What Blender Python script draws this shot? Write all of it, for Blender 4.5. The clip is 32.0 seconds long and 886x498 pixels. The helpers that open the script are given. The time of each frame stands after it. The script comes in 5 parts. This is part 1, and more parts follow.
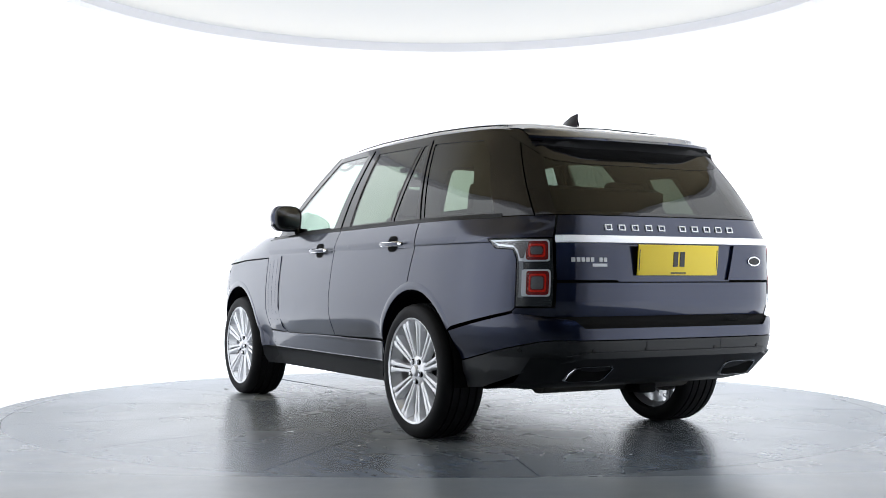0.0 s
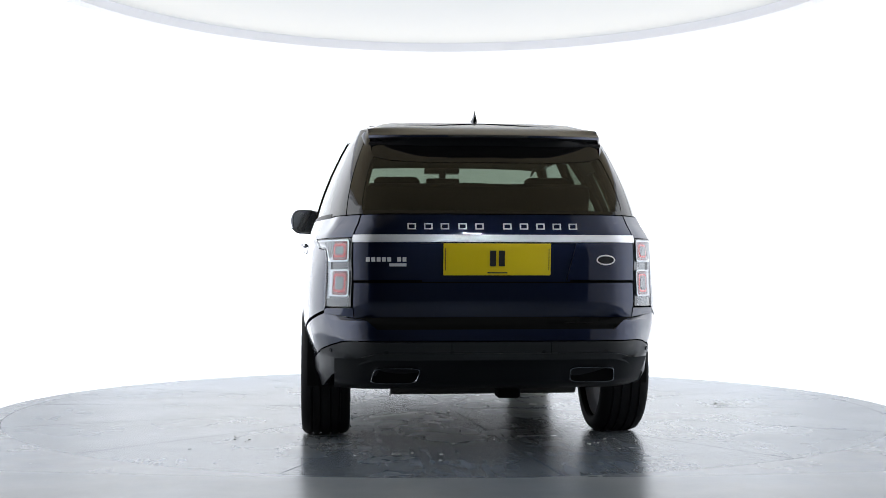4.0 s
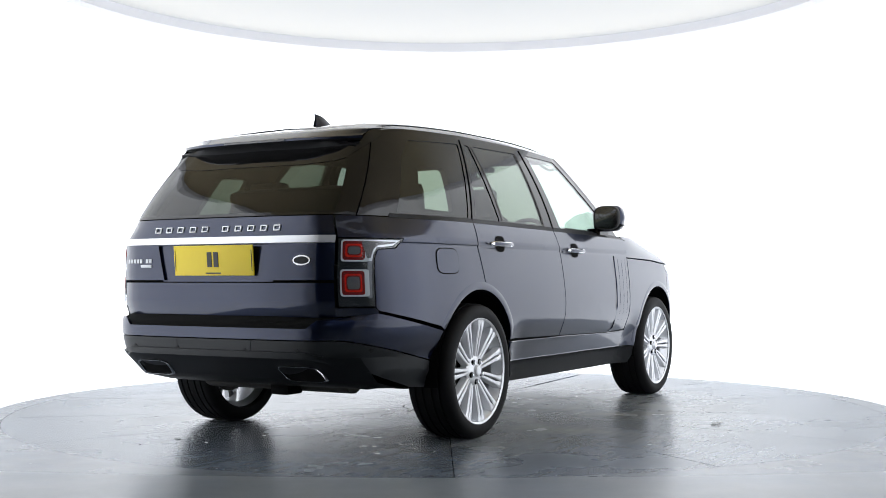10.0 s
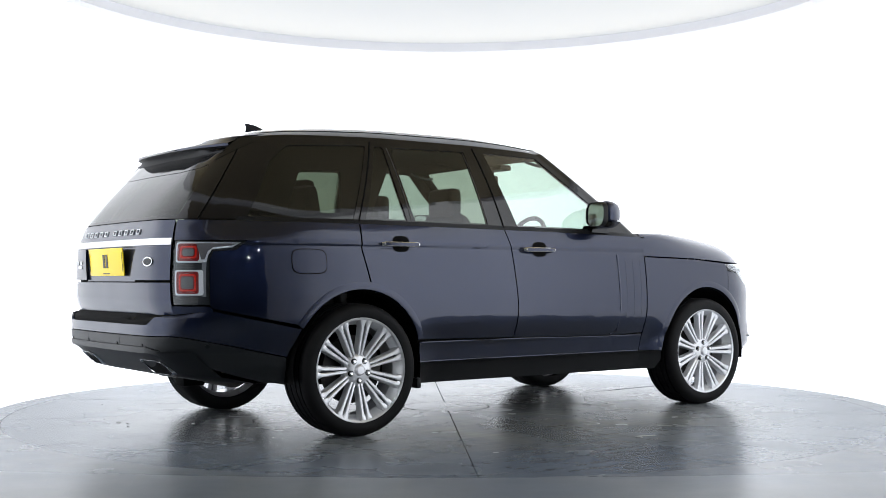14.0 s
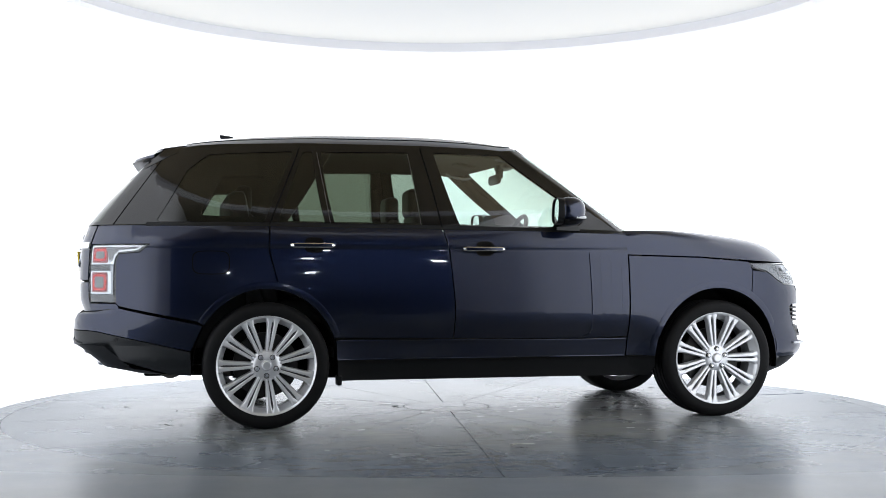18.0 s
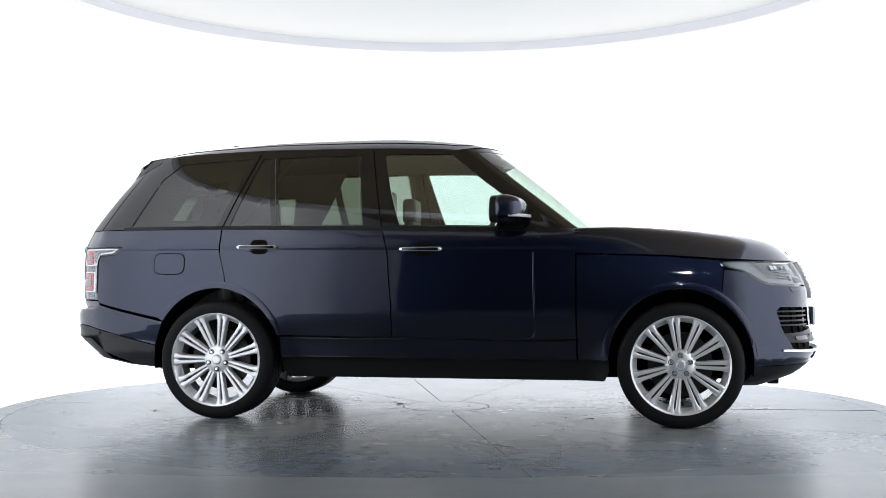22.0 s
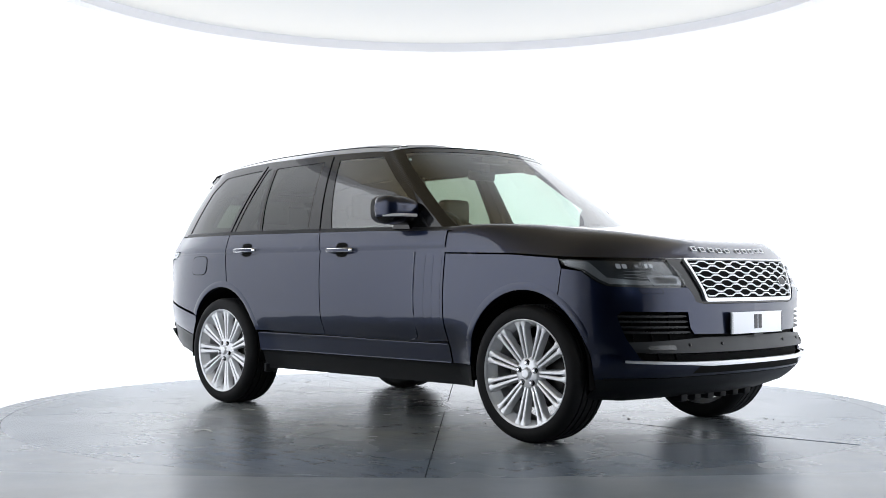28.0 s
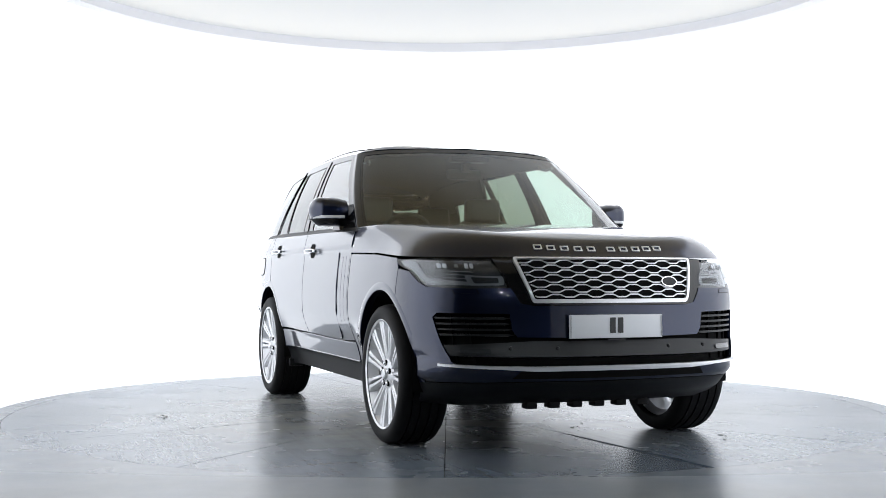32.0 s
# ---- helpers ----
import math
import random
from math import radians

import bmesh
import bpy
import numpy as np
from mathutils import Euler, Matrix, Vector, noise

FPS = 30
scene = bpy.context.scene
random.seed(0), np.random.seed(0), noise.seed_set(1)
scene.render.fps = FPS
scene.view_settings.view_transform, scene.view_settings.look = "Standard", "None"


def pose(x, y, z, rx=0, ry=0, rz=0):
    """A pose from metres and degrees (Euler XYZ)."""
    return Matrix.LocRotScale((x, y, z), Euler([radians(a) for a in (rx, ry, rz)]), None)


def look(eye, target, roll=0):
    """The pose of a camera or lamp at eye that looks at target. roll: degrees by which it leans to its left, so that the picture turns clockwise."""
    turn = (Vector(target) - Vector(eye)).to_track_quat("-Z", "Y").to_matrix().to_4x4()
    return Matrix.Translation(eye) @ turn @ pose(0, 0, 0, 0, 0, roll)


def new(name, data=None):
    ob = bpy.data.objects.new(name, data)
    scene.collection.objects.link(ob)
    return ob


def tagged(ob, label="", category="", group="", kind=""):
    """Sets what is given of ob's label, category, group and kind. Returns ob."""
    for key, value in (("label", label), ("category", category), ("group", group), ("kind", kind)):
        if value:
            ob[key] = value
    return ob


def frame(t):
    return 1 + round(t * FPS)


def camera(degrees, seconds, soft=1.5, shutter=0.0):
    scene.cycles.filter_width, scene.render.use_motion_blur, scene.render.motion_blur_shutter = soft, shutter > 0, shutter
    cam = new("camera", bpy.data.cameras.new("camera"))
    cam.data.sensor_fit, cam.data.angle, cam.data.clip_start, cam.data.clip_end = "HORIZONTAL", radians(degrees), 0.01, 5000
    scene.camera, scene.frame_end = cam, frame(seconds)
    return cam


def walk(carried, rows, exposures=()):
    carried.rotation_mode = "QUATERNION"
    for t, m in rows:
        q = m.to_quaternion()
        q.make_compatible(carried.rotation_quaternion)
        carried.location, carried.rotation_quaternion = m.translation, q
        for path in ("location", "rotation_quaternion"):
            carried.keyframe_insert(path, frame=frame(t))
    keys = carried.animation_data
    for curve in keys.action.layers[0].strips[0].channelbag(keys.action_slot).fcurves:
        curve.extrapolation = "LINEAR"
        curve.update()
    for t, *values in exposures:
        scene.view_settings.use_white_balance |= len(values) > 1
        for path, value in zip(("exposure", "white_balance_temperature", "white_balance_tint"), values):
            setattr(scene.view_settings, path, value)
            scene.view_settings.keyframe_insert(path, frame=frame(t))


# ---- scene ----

# ---------------------------------------------------------------- camera
EYE, AIM = (0.000, -8.171, 0.899), (-0.0223, -0.1733, 1.1015)
cam = camera(41.85, 32.0, soft=0.85)
SHOT = look(EYE, AIM, -0.021)
walk(cam, [(0.0, SHOT), (32.0, SHOT)])

# the turn of the table, seconds and degrees
TURN = [(0, 119.24), (2, 107.50), (4, 95.70), (6, 83.87), (8, 72.03), (10, 60.20), (12, 48.40), (14, 36.64), (16, 24.92), (18, 13.24), (20, 1.57), (22, -10.08), (24, -21.75), (26, -33.47), (28, -45.26), (30, -57.18), (32, -69.26)]
CAR_AT = (0.1326, -0.0084)

# ---------------------------------------------------------------- light
world = bpy.data.worlds.new("dim_hall")
world.use_nodes = True
world.node_tree.nodes["Background"].inputs[0].default_value = (0.02, 0.021, 0.025, 1)
world.node_tree.nodes["Background"].inputs[1].default_value = 0.5
scene.world = world
scene.view_settings.exposure = 0.0
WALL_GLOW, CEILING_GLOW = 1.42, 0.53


# ---------------------------------------------------------------- materials
def nodes_of(mat):
    mat.use_nodes = True
    return mat.node_tree.nodes, mat.node_tree.links


def plain(name, colour, rough=0.5, metal=0.0, grain=0.06, scale=40.0, bump=0.0, coat=0.0, spec=0.5):
    """A principled material with a little grain in colour, roughness and relief."""
    mat = bpy.data.materials.new(name)
    n, l = nodes_of(mat)
    b = n["Principled BSDF"]
    b.inputs["Roughness"].default_value, b.inputs["Metallic"].default_value = rough, metal
    b.inputs["Coat Weight"].default_value, b.inputs["Coat Roughness"].default_value = coat, 0.02
    b.inputs["Specular IOR Level"].default_value = spec
    co = n.new("ShaderNodeTexCoord")
    no = n.new("ShaderNodeTexNoise")
    no.inputs["Scale"].default_value, no.inputs["Detail"].default_value = scale, 4
    l.new(co.outputs["Object"], no.inputs["Vector"])
    ramp = n.new("ShaderNodeMapRange")
    ramp.inputs["To Min"].default_value, ramp.inputs["To Max"].default_value = 1 - grain, 1 + grain
    l.new(no.outputs["Fac"], ramp.inputs["Value"])
    mul = n.new("ShaderNodeVectorMath")
    mul.operation = "SCALE"
    mul.inputs[0].default_value = colour
    l.new(ramp.outputs["Result"], mul.inputs["Scale"])
    l.new(mul.outputs[0], b.inputs["Base Color"])
    if bump:
        bm_ = n.new("ShaderNodeBump")
        bm_.inputs["Strength"].default_value, bm_.inputs["Distance"].default_value = bump, 0.002
        l.new(no.outputs["Fac"], bm_.inputs["Height"])
        l.new(bm_.outputs["Normal"], b.inputs["Normal"])
    return mat


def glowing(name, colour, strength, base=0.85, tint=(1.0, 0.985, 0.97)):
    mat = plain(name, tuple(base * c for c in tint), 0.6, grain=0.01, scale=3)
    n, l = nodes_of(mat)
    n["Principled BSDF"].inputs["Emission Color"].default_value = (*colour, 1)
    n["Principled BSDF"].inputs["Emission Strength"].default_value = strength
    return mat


def fading(mat, strength, bright_at, dark_at, least, far=None):
    """Paints a glow that fades along y into a sheet, from bright_at to dark_at."""
    n, l = nodes_of(mat)
    geo, xyz, fade = n.new("ShaderNodeNewGeometry"), n.new("ShaderNodeSeparateXYZ"), n.new("ShaderNodeMapRange")
    fade.interpolation_type = "SMOOTHSTEP"
    for k, v in (("From Min", dark_at), ("From Max", bright_at), ("To Min", strength * least), ("To Max", strength)):
        fade.inputs[k].default_value = v
    l.new(geo.outputs["Position"], xyz.inputs[0])
    l.new(xyz.outputs["Y"], fade.inputs["Value"])
    l.new(fade.outputs["Result"], n["Principled BSDF"].inputs["Emission Strength"])
    if far:
        tint, hue = n.new("ShaderNodeMapRange"), n.new("ShaderNodeMix")
        hue.data_type = "RGBA"
        tint.inputs["From Min"].default_value, tint.inputs["From Max"].default_value = dark_at, bright_at
        hue.inputs[6].default_value = (*far, 1)
        hue.inputs[7].default_value = n["Principled BSDF"].inputs["Emission Color"].default_value
        l.new(xyz.outputs["Y"], tint.inputs["Value"])
        l.new(tint.outputs["Result"], hue.inputs[0])
        l.new(hue.outputs[2], n["Principled BSDF"].inputs["Emission Color"])
    return mat


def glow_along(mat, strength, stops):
    """Paints a glow of varying strength along y into a wall that has no lamps behind it."""
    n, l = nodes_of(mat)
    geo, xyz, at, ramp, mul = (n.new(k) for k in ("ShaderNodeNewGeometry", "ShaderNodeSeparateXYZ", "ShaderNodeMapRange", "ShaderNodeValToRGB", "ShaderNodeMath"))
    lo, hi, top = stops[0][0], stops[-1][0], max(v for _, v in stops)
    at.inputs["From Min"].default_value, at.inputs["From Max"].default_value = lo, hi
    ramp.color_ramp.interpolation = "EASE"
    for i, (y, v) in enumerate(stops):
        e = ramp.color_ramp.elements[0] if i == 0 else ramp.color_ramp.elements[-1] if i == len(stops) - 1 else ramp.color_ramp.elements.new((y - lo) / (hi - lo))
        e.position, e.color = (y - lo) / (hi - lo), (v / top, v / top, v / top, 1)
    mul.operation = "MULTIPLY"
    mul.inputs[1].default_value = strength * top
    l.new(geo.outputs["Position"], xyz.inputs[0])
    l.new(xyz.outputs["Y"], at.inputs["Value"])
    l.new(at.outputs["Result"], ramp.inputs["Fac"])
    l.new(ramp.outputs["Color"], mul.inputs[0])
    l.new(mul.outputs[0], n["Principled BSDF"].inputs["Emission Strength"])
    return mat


def glass(name, tint, face=0.075):
    """A thin tinted pane: tinted see-through and a clear gloss that grows towards grazing."""
    mat = bpy.data.materials.new(name)
    n, l = nodes_of(mat)
    n.remove(n["Principled BSDF"])
    clear, gloss, mix, lw = (n.new(k) for k in ("ShaderNodeBsdfTransparent", "ShaderNodeBsdfGlossy", "ShaderNodeMixShader", "ShaderNodeLayerWeight"))
    clear.inputs["Color"].default_value = (*tint, 1)
    gloss.inputs["Roughness"].default_value = 0.01
    lw.inputs["Blend"].default_value = 0.5
    power, scale_, add = (n.new("ShaderNodeMath") for _ in range(3))
    power.operation, scale_.operation, add.operation = "POWER", "MULTIPLY", "ADD"
    power.inputs[1].default_value, scale_.inputs[1].default_value, add.inputs[1].default_value = 4.2, 1 - face, face
    l.new(lw.outputs["Facing"], power.inputs[0])
    l.new(power.outputs[0], scale_.inputs[0])
    l.new(scale_.outputs[0], add.inputs[0])
    l.new(add.outputs[0], mix.inputs[0])
    l.new(clear.outputs[0], mix.inputs[1])
    l.new(gloss.outputs[0], mix.inputs[2])
    l.new(mix.outputs[0], n["Material Output"].inputs["Surface"])
    return mat


def paint_material():
    """Dark blue metallic car paint under clear coat."""
    mat = plain("blue_paint", (0.0105, 0.0158, 0.0400), 0.34, 1.0, grain=0.08, scale=900, coat=1.0, spec=0.5)
    n, l = nodes_of(mat)
    b = n["Principled BSDF"]
    b.inputs["Coat IOR"].default_value = 1.55
    b.inputs["Coat Roughness"].default_value = 0.03
    return mat


def concrete(name, tone, rough, marks):
    """Sealed grey concrete: broad clouds, fine grain, worn patches and small scratches."""
    mat = bpy.data.materials.new(name)
    n, l = nodes_of(mat)
    b = n["Principled BSDF"]
    co = n.new("ShaderNodeTexCoord")

    def noise_at(scale, detail=5.0, rough_=0.6, stretch=None):
        t = n.new("ShaderNodeTexNoise")
        t.inputs["Scale"].default_value, t.inputs["Detail"].default_value, t.inputs["Roughness"].default_value = scale, detail, rough_
        if stretch:
            m = n.new("ShaderNodeMapping")
            m.inputs["Scale"].default_value = stretch
            l.new(co.outputs["Object"], m.inputs["Vector"])
            l.new(m.outputs[0], t.inputs["Vector"])
        else:
            l.new(co.outputs["Object"], t.inputs["Vector"])
        return t.outputs["Fac"]

    def ranged(fac, a, b_, lo=0.3, hi=0.7):
        m = n.new("ShaderNodeMapRange")
        for k, v in (("From Min", lo), ("From Max", hi), ("To Min", a), ("To Max", b_)):
            m.inputs[k].default_value = v
        l.new(fac, m.inputs["Value"])
        return m.outputs["Result"]

    def times(a, b_):
        m = n.new("ShaderNodeMath")
        m.operation = "MULTIPLY"
        l.new(a, m.inputs[0])
        l.new(b_, m.inputs[1])
        return m.outputs[0]

    big, mid, fine = noise_at(0.9), noise_at(5.0), noise_at(90.0)
    value = times(times(ranged(big, 0.86, 1.14), ranged(mid, 0.92, 1.08)), ranged(fine, 0.96, 1.04))
    if marks:
        streak = noise_at(3.0, stretch=(0.6, 7.0, 1.0))
        value = times(value, ranged(streak, 0.82, 1.0, 0.30, 0.60))
        value = times(value, ranged(noise_at(2.2, 9.0, 0.7, (3.0, 0.5, 1.0)), 0.82, 1.0, 0.28, 0.50))
        info = n.new("ShaderNodeObjectInfo")
        value = times(value, ranged(info.outputs["Random"], 0.86, 1.12, 0.0, 1.0))
    # worn beige patches over the slate-grey sealer
    worn = n.new("ShaderNodeMix")
    worn.data_type = "RGBA"
    worn.inputs[6].default_value = (*tone, 1)
    worn.inputs[7].default_value = (tone[0] * 1.75, tone[1] * 1.45, tone[2] * 1.08, 1)
    wear = ranged(noise_at(1.6, 7.0, 0.65), 0.0, 1.0 if marks else 0.5, 0.22, 0.58)
    if marks:
        reach = n.new("ShaderNodeVectorMath")
        reach.operation = "LENGTH"
        l.new(co.outputs["Object"], reach.inputs[0])
        wear = times(wear, ranged(reach.outputs["Value"], 1.0, 0.12, 1.5, 2.5))
    l.new(wear, worn.inputs[0])
    mul = n.new("ShaderNodeVectorMath")
    mul.operation = "SCALE"
    l.new(worn.outputs[2], mul.inputs[0])
    l.new(value, mul.inputs["Scale"])
    l.new(mul.outputs[0], b.inputs["Base Color"])
    worn_gloss = noise_at(1.5, 4.0, 0.5)
    l.new(ranged(worn_gloss, rough - 0.02, rough + 0.03, 0.25, 0.75), b.inputs["Roughness"])
    l.new(ranged(noise_at(2.4, 6.0, 0.6), 0.41, 0.48, 0.3, 0.66), b.inputs["Specular IOR Level"])
    bump = n.new("ShaderNodeBump")
    bump.inputs["Strength"].default_value, bump.inputs["Distance"].default_value = 0.012, 0.0002
    l.new(fine, bump.inputs["Height"])
    l.new(bump.outputs["Normal"], b.inputs["Normal"])
    return mat


PAINT = paint_material()
BLACK_GLOSS = plain("gloss_black", (0.005, 0.005, 0.0055), 0.05, grain=0.03, spec=0.55)
BLACK_TRIM = plain("black_plastic", (0.008, 0.0085, 0.0095), 0.42, grain=0.15, scale=120, bump=0.1, spec=0.22)
GREY_TRIM = plain("dark_grey_plastic", (0.014, 0.0155, 0.017), 0.34, grain=0.1, scale=120, bump=0.05, spec=0.3)
# for black parts, and as painted shade inside gaps and recesses
DARK = plain("near_black_and_cavity_shade", (0.004, 0.004, 0.004), 0.8, grain=0.2, scale=20, spec=0.1)
RUBBER = plain("tyre_rubber", (0.0065, 0.0065, 0.007), 0.62, grain=0.2, scale=60, bump=0.15, spec=0.16)
ALLOY = plain("silver_alloy", (0.80, 0.81, 0.83), 0.24, 0.48, grain=0.03, scale=30)
ALLOY_GREY = plain("grey_alloy", (0.05, 0.05, 0.055), 0.4, 0.5, grain=0.05, scale=30)
CHROME = plain("chrome", (0.82, 0.83, 0.85), 0.08, 1.0, grain=0.02)
SATIN = plain("satin_silver", (0.78, 0.79, 0.81), 0.3, 0.7, grain=0.03)
STEEL = plain("dark_steel", (0.12, 0.11, 0.1), 0.45, 0.8, grain=0.3, scale=25)
DISC = plain("brake_disc_steel", (0.05, 0.048, 0.046), 0.5, 0.8, grain=0.3, scale=25)
WHITE_PLATE = plain("white_plate", (0.8, 0.82, 0.85), 0.3, grain=0.01)
YELLOW_PLATE = plain("yellow_plate", (0.82, 0.62, 0.01), 0.3, grain=0.01)
INK = plain("plate_ink", (0.02, 0.02, 0.022), 0.4, grain=0.02)
LEATHER = plain("dark_leather", (0.011, 0.0105, 0.0105), 0.42, grain=0.2, scale=50, bump=0.2)
CABIN = plain("cabin_trim", (0.014, 0.0135, 0.013), 0.6, grain=0.15, scale=60, bump=0.1)
LINING = plain("headliner_cloth", (0.022, 0.021, 0.019), 0.9, grain=0.15, scale=150)
RED_LENS = plain("red_lens", (0.80, 0.030, 0.018), 0.12, grain=0.05, coat=1.0)
LAMP_GREY = plain("lamp_reflector", (0.35, 0.36, 0.38), 0.2, 0.5, grain=0.08)
LAMP_WHITE = plain("lamp_light_guide", (0.55, 0.57, 0.6), 0.15, grain=0.03, coat=1.0)
LAMP_SHELL = plain("silvered_lamp_shell", (0.80, 0.81, 0.83), 0.25, 0.2, grain=0.03, coat=1.0)
DARK_RED = plain("dark_red_lens", (0.20, 0.020, 0.018), 0.12, grain=0.05, coat=1.0)
LAMP_DIM = plain("dim_light_guide", (0.17, 0.18, 0.19), 0.2, 0.2, grain=0.08, coat=1.0)
LAMP_SMOKE = plain("smoked_lens", (0.03, 0.032, 0.034), 0.1, grain=0.05, coat=1.0)
GLASS_PRIVACY = glass("privacy_glass", (0.23, 0.27, 0.22), 0.075)
GLASS_REAR = glass("dark_rear_glass", (0.15, 0.175, 0.145), 0.06)
GLASS_SCREEN = glass("green_windscreen_glass", (0.72, 0.82, 0.74), 0.16)
GLASS_DOOR = glass("coated_green_glass", (0.74, 0.86, 0.80), 0.21)
LAMP_CORE = plain("smoked_lamp_core", (0.17, 0.16, 0.165), 0.2, 0.2, grain=0.2, scale=90, coat=1.0)
GLASS_LAMP = glass("clear_lamp_cover", (0.93, 0.95, 0.97), 0.045)
TABLE = concrete("table_concrete", (0.124, 0.152, 0.192), 0.26, True)
FLOOR = concrete("floor_concrete", (0.128, 0.158, 0.204), 0.26, False)
FLAKE = plain("pale_flake", (0.5, 0.5, 0.48), 0.6, grain=0.1)
APRON = concrete("apron_concrete", (0.180, 0.218, 0.272), 0.29, False)
# painted glow, graded along y to set the reflections in the car
WALL = glow_along(glowing("glowing_white_wall", (0.90, 0.945, 1.02), WALL_GLOW), WALL_GLOW, ((-4.6, 0.02), (-3.9, 0.10), (-3.2, 0.65), (-2.6, 1.05), (-1.6, 1.05), (-0.6, 0.72), (0.4, 0.68), (1.8, 1.0), (3.1, 1.0)))
# bluish glow painted on the back half over a warm base that tints reflections
DIFFUSER = fading(glowing("ceiling_diffuser", (0.62, 0.76, 1.0), CEILING_GLOW, 0.46, (1.0, 0.82, 0.50)), CEILING_GLOW, 0.8, -0.6, 0.0)
RIM = plain("white_rim", (0.74, 0.74, 0.78), 0.4, grain=0.02)
# faint glow added to lift the rim to near white
LAMP_RIM = glowing("pale_rim_added_glow", (0.78, 0.82, 1.0), 0.26, 0.70)
CREAM = plain("cream_ceiling", (0.46, 0.385, 0.28), 0.7, grain=0.03, scale=4)
HALL = plain("dark_hall_wall", (0.15, 0.156, 0.172), 0.8, grain=0.2, scale=2)
TUBE = glowing("hall_lamp_tube", (0.84, 0.93, 1.0), 800.0)


# ---------------------------------------------------------------- mesh helpers
def part(name, bm, material, parent, label="", smooth=True):
    """Links a bmesh as one mesh object under a thing or a part."""
    me = bpy.data.meshes.new(name)
    for f in bm.faces:
        f.smooth = smooth
    bm.to_mesh(me)
    bm.free()
    me.materials.append(material)
    ob = new(name, me)
    ob.parent = parent
    if label:
        tagged(ob, label)
    return ob


def sharpen(bm, degrees=32):
    for e in bm.edges:
        if len(e.link_faces) == 2 and e.calc_face_angle(0) > radians(degrees):
            e.smooth = False


def add_box(bm, cx, cy, cz, sx, sy, sz, bevel=0.0, m=None, seg=2):
    r = bmesh.ops.create_cube(bm, size=1.0, matrix=(m or Matrix()) @ Matrix.Translation((cx, cy, cz)) @ Matrix.Diagonal((sx, sy, sz, 1)))
    if bevel:
        es = list({e for v in r["verts"] for e in v.link_edges})
        bmesh.ops.bevel(bm, geom=es, offset=bevel, segments=seg, profile=0.6, affect="EDGES")


def box(cx, cy, cz, sx, sy, sz, bevel=0.0, m=None, seg=2):
    bm = bmesh.new()
    add_box(bm, cx, cy, cz, sx, sy, sz, bevel, m, seg)
    sharpen(bm, 50)
    return bm


def add_loft(bm, rings, closed=True, caps=False):
    """Joins rings of equal length into a skin."""
    vs = [[bm.verts.new(p) for p in r] for r in rings]
    k = len(vs[0])
    for a, b in zip(vs, vs[1:]):
        for i in range(k if closed else k - 1):
            j = (i + 1) % k
            bm.faces.new((a[i], a[j], b[j], b[i]))
    if caps:
        bm.faces.new(vs[0][::-1])
        bm.faces.new(vs[-1])
    return vs


def loft(rings, closed=True, caps=False, sharp=40):
    bm = bmesh.new()
    add_loft(bm, rings, closed, caps)
    bmesh.ops.recalc_face_normals(bm, faces=bm.faces)
    sharpen(bm, sharp)
    return bm


def spun(profile, axis_at, steps=64, axis="y"):
    """A body of revolution of (radius, along) about the y axis."""
    rings = []
    for i in range(steps):
        a = 2 * math.pi * i / steps
        rings.append([(axis_at[0] + r * math.cos(a), axis_at[1] + h, axis_at[2] + r * math.sin(a)) for r, h in profile])
    rings.append(rings[0])
    bm = bmesh.new()
    add_loft(bm, rings, closed=False)
    bmesh.ops.remove_doubles(bm, verts=bm.verts, dist=1e-6)
    bmesh.ops.recalc_face_normals(bm, faces=bm.faces)
    sharpen(bm, 35)
    return bm


def tube_path(points, radius, sides=8, closed=False, squash=None):
    """A pipe along points."""
    pts = [Vector(p) for p in points]
    n = len(pts)
    rings = []
    for i, p in enumerate(pts):
        a = pts[(i - 1) % n] if closed or i else p
        b = pts[(i + 1) % n] if closed or i < n - 1 else p
        d = (b - a).normalized()
        up = Vector((0, 0, 1)) if abs(d.z) < 0.9 else Vector((1, 0, 0))
        u = d.cross(up).normalized()
        w = u.cross(d)
        k = squash or (1, 1)
        rings.append([tuple(p + radius * (k[0] * math.cos(2 * math.pi * j / sides) * u + k[1] * math.sin(2 * math.pi * j / sides) * w)) for j in range(sides)])
    if closed:
        rings.append(rings[0])
    bm = loft(rings, True, not closed, 60)
    if closed:
        bmesh.ops.remove_doubles(bm, verts=bm.verts, dist=1e-6)
    return bm


def table_of(*pairs):
    """A smooth function through (at, value) pairs."""
    xs, ys = [p[0] for p in pairs], [p[1] for p in pairs]
    return lambda t: float(np.interp(t, xs, ys))


def curve_of(*pairs):
    """A rounded function through (at, value) pairs that never overshoots."""
    xs, ys = np.array([p[0] for p in pairs]), np.array([p[1] for p in pairs])
    h, d = np.diff(xs), np.diff(ys) / np.diff(xs)
    m = np.concatenate([[d[0]], [0.0 if a * b <= 0 else 2 * a * b / (a + b) for a, b in zip(d, d[1:])], [d[-1]]])
    fine = np.linspace(xs[0], xs[-1], 600)
    i = np.clip(np.searchsorted(xs, fine, "right") - 1, 0, len(h) - 1)
    t = (fine - xs[i]) / h[i]
    val = (2 * t**3 - 3 * t**2 + 1) * ys[i] + (t**3 - 2 * t**2 + t) * h[i] * m[i] + (3 * t**2 - 2 * t**3) * ys[i + 1] + (t**3 - t**2) * h[i] * m[i + 1]
    return lambda v: float(np.interp(v, fine, val))


def smoothstep(a, b, t):
    t = min(1.0, max(0.0, (t - a) / (b - a)))
    return t * t * (3 - 2 * t)


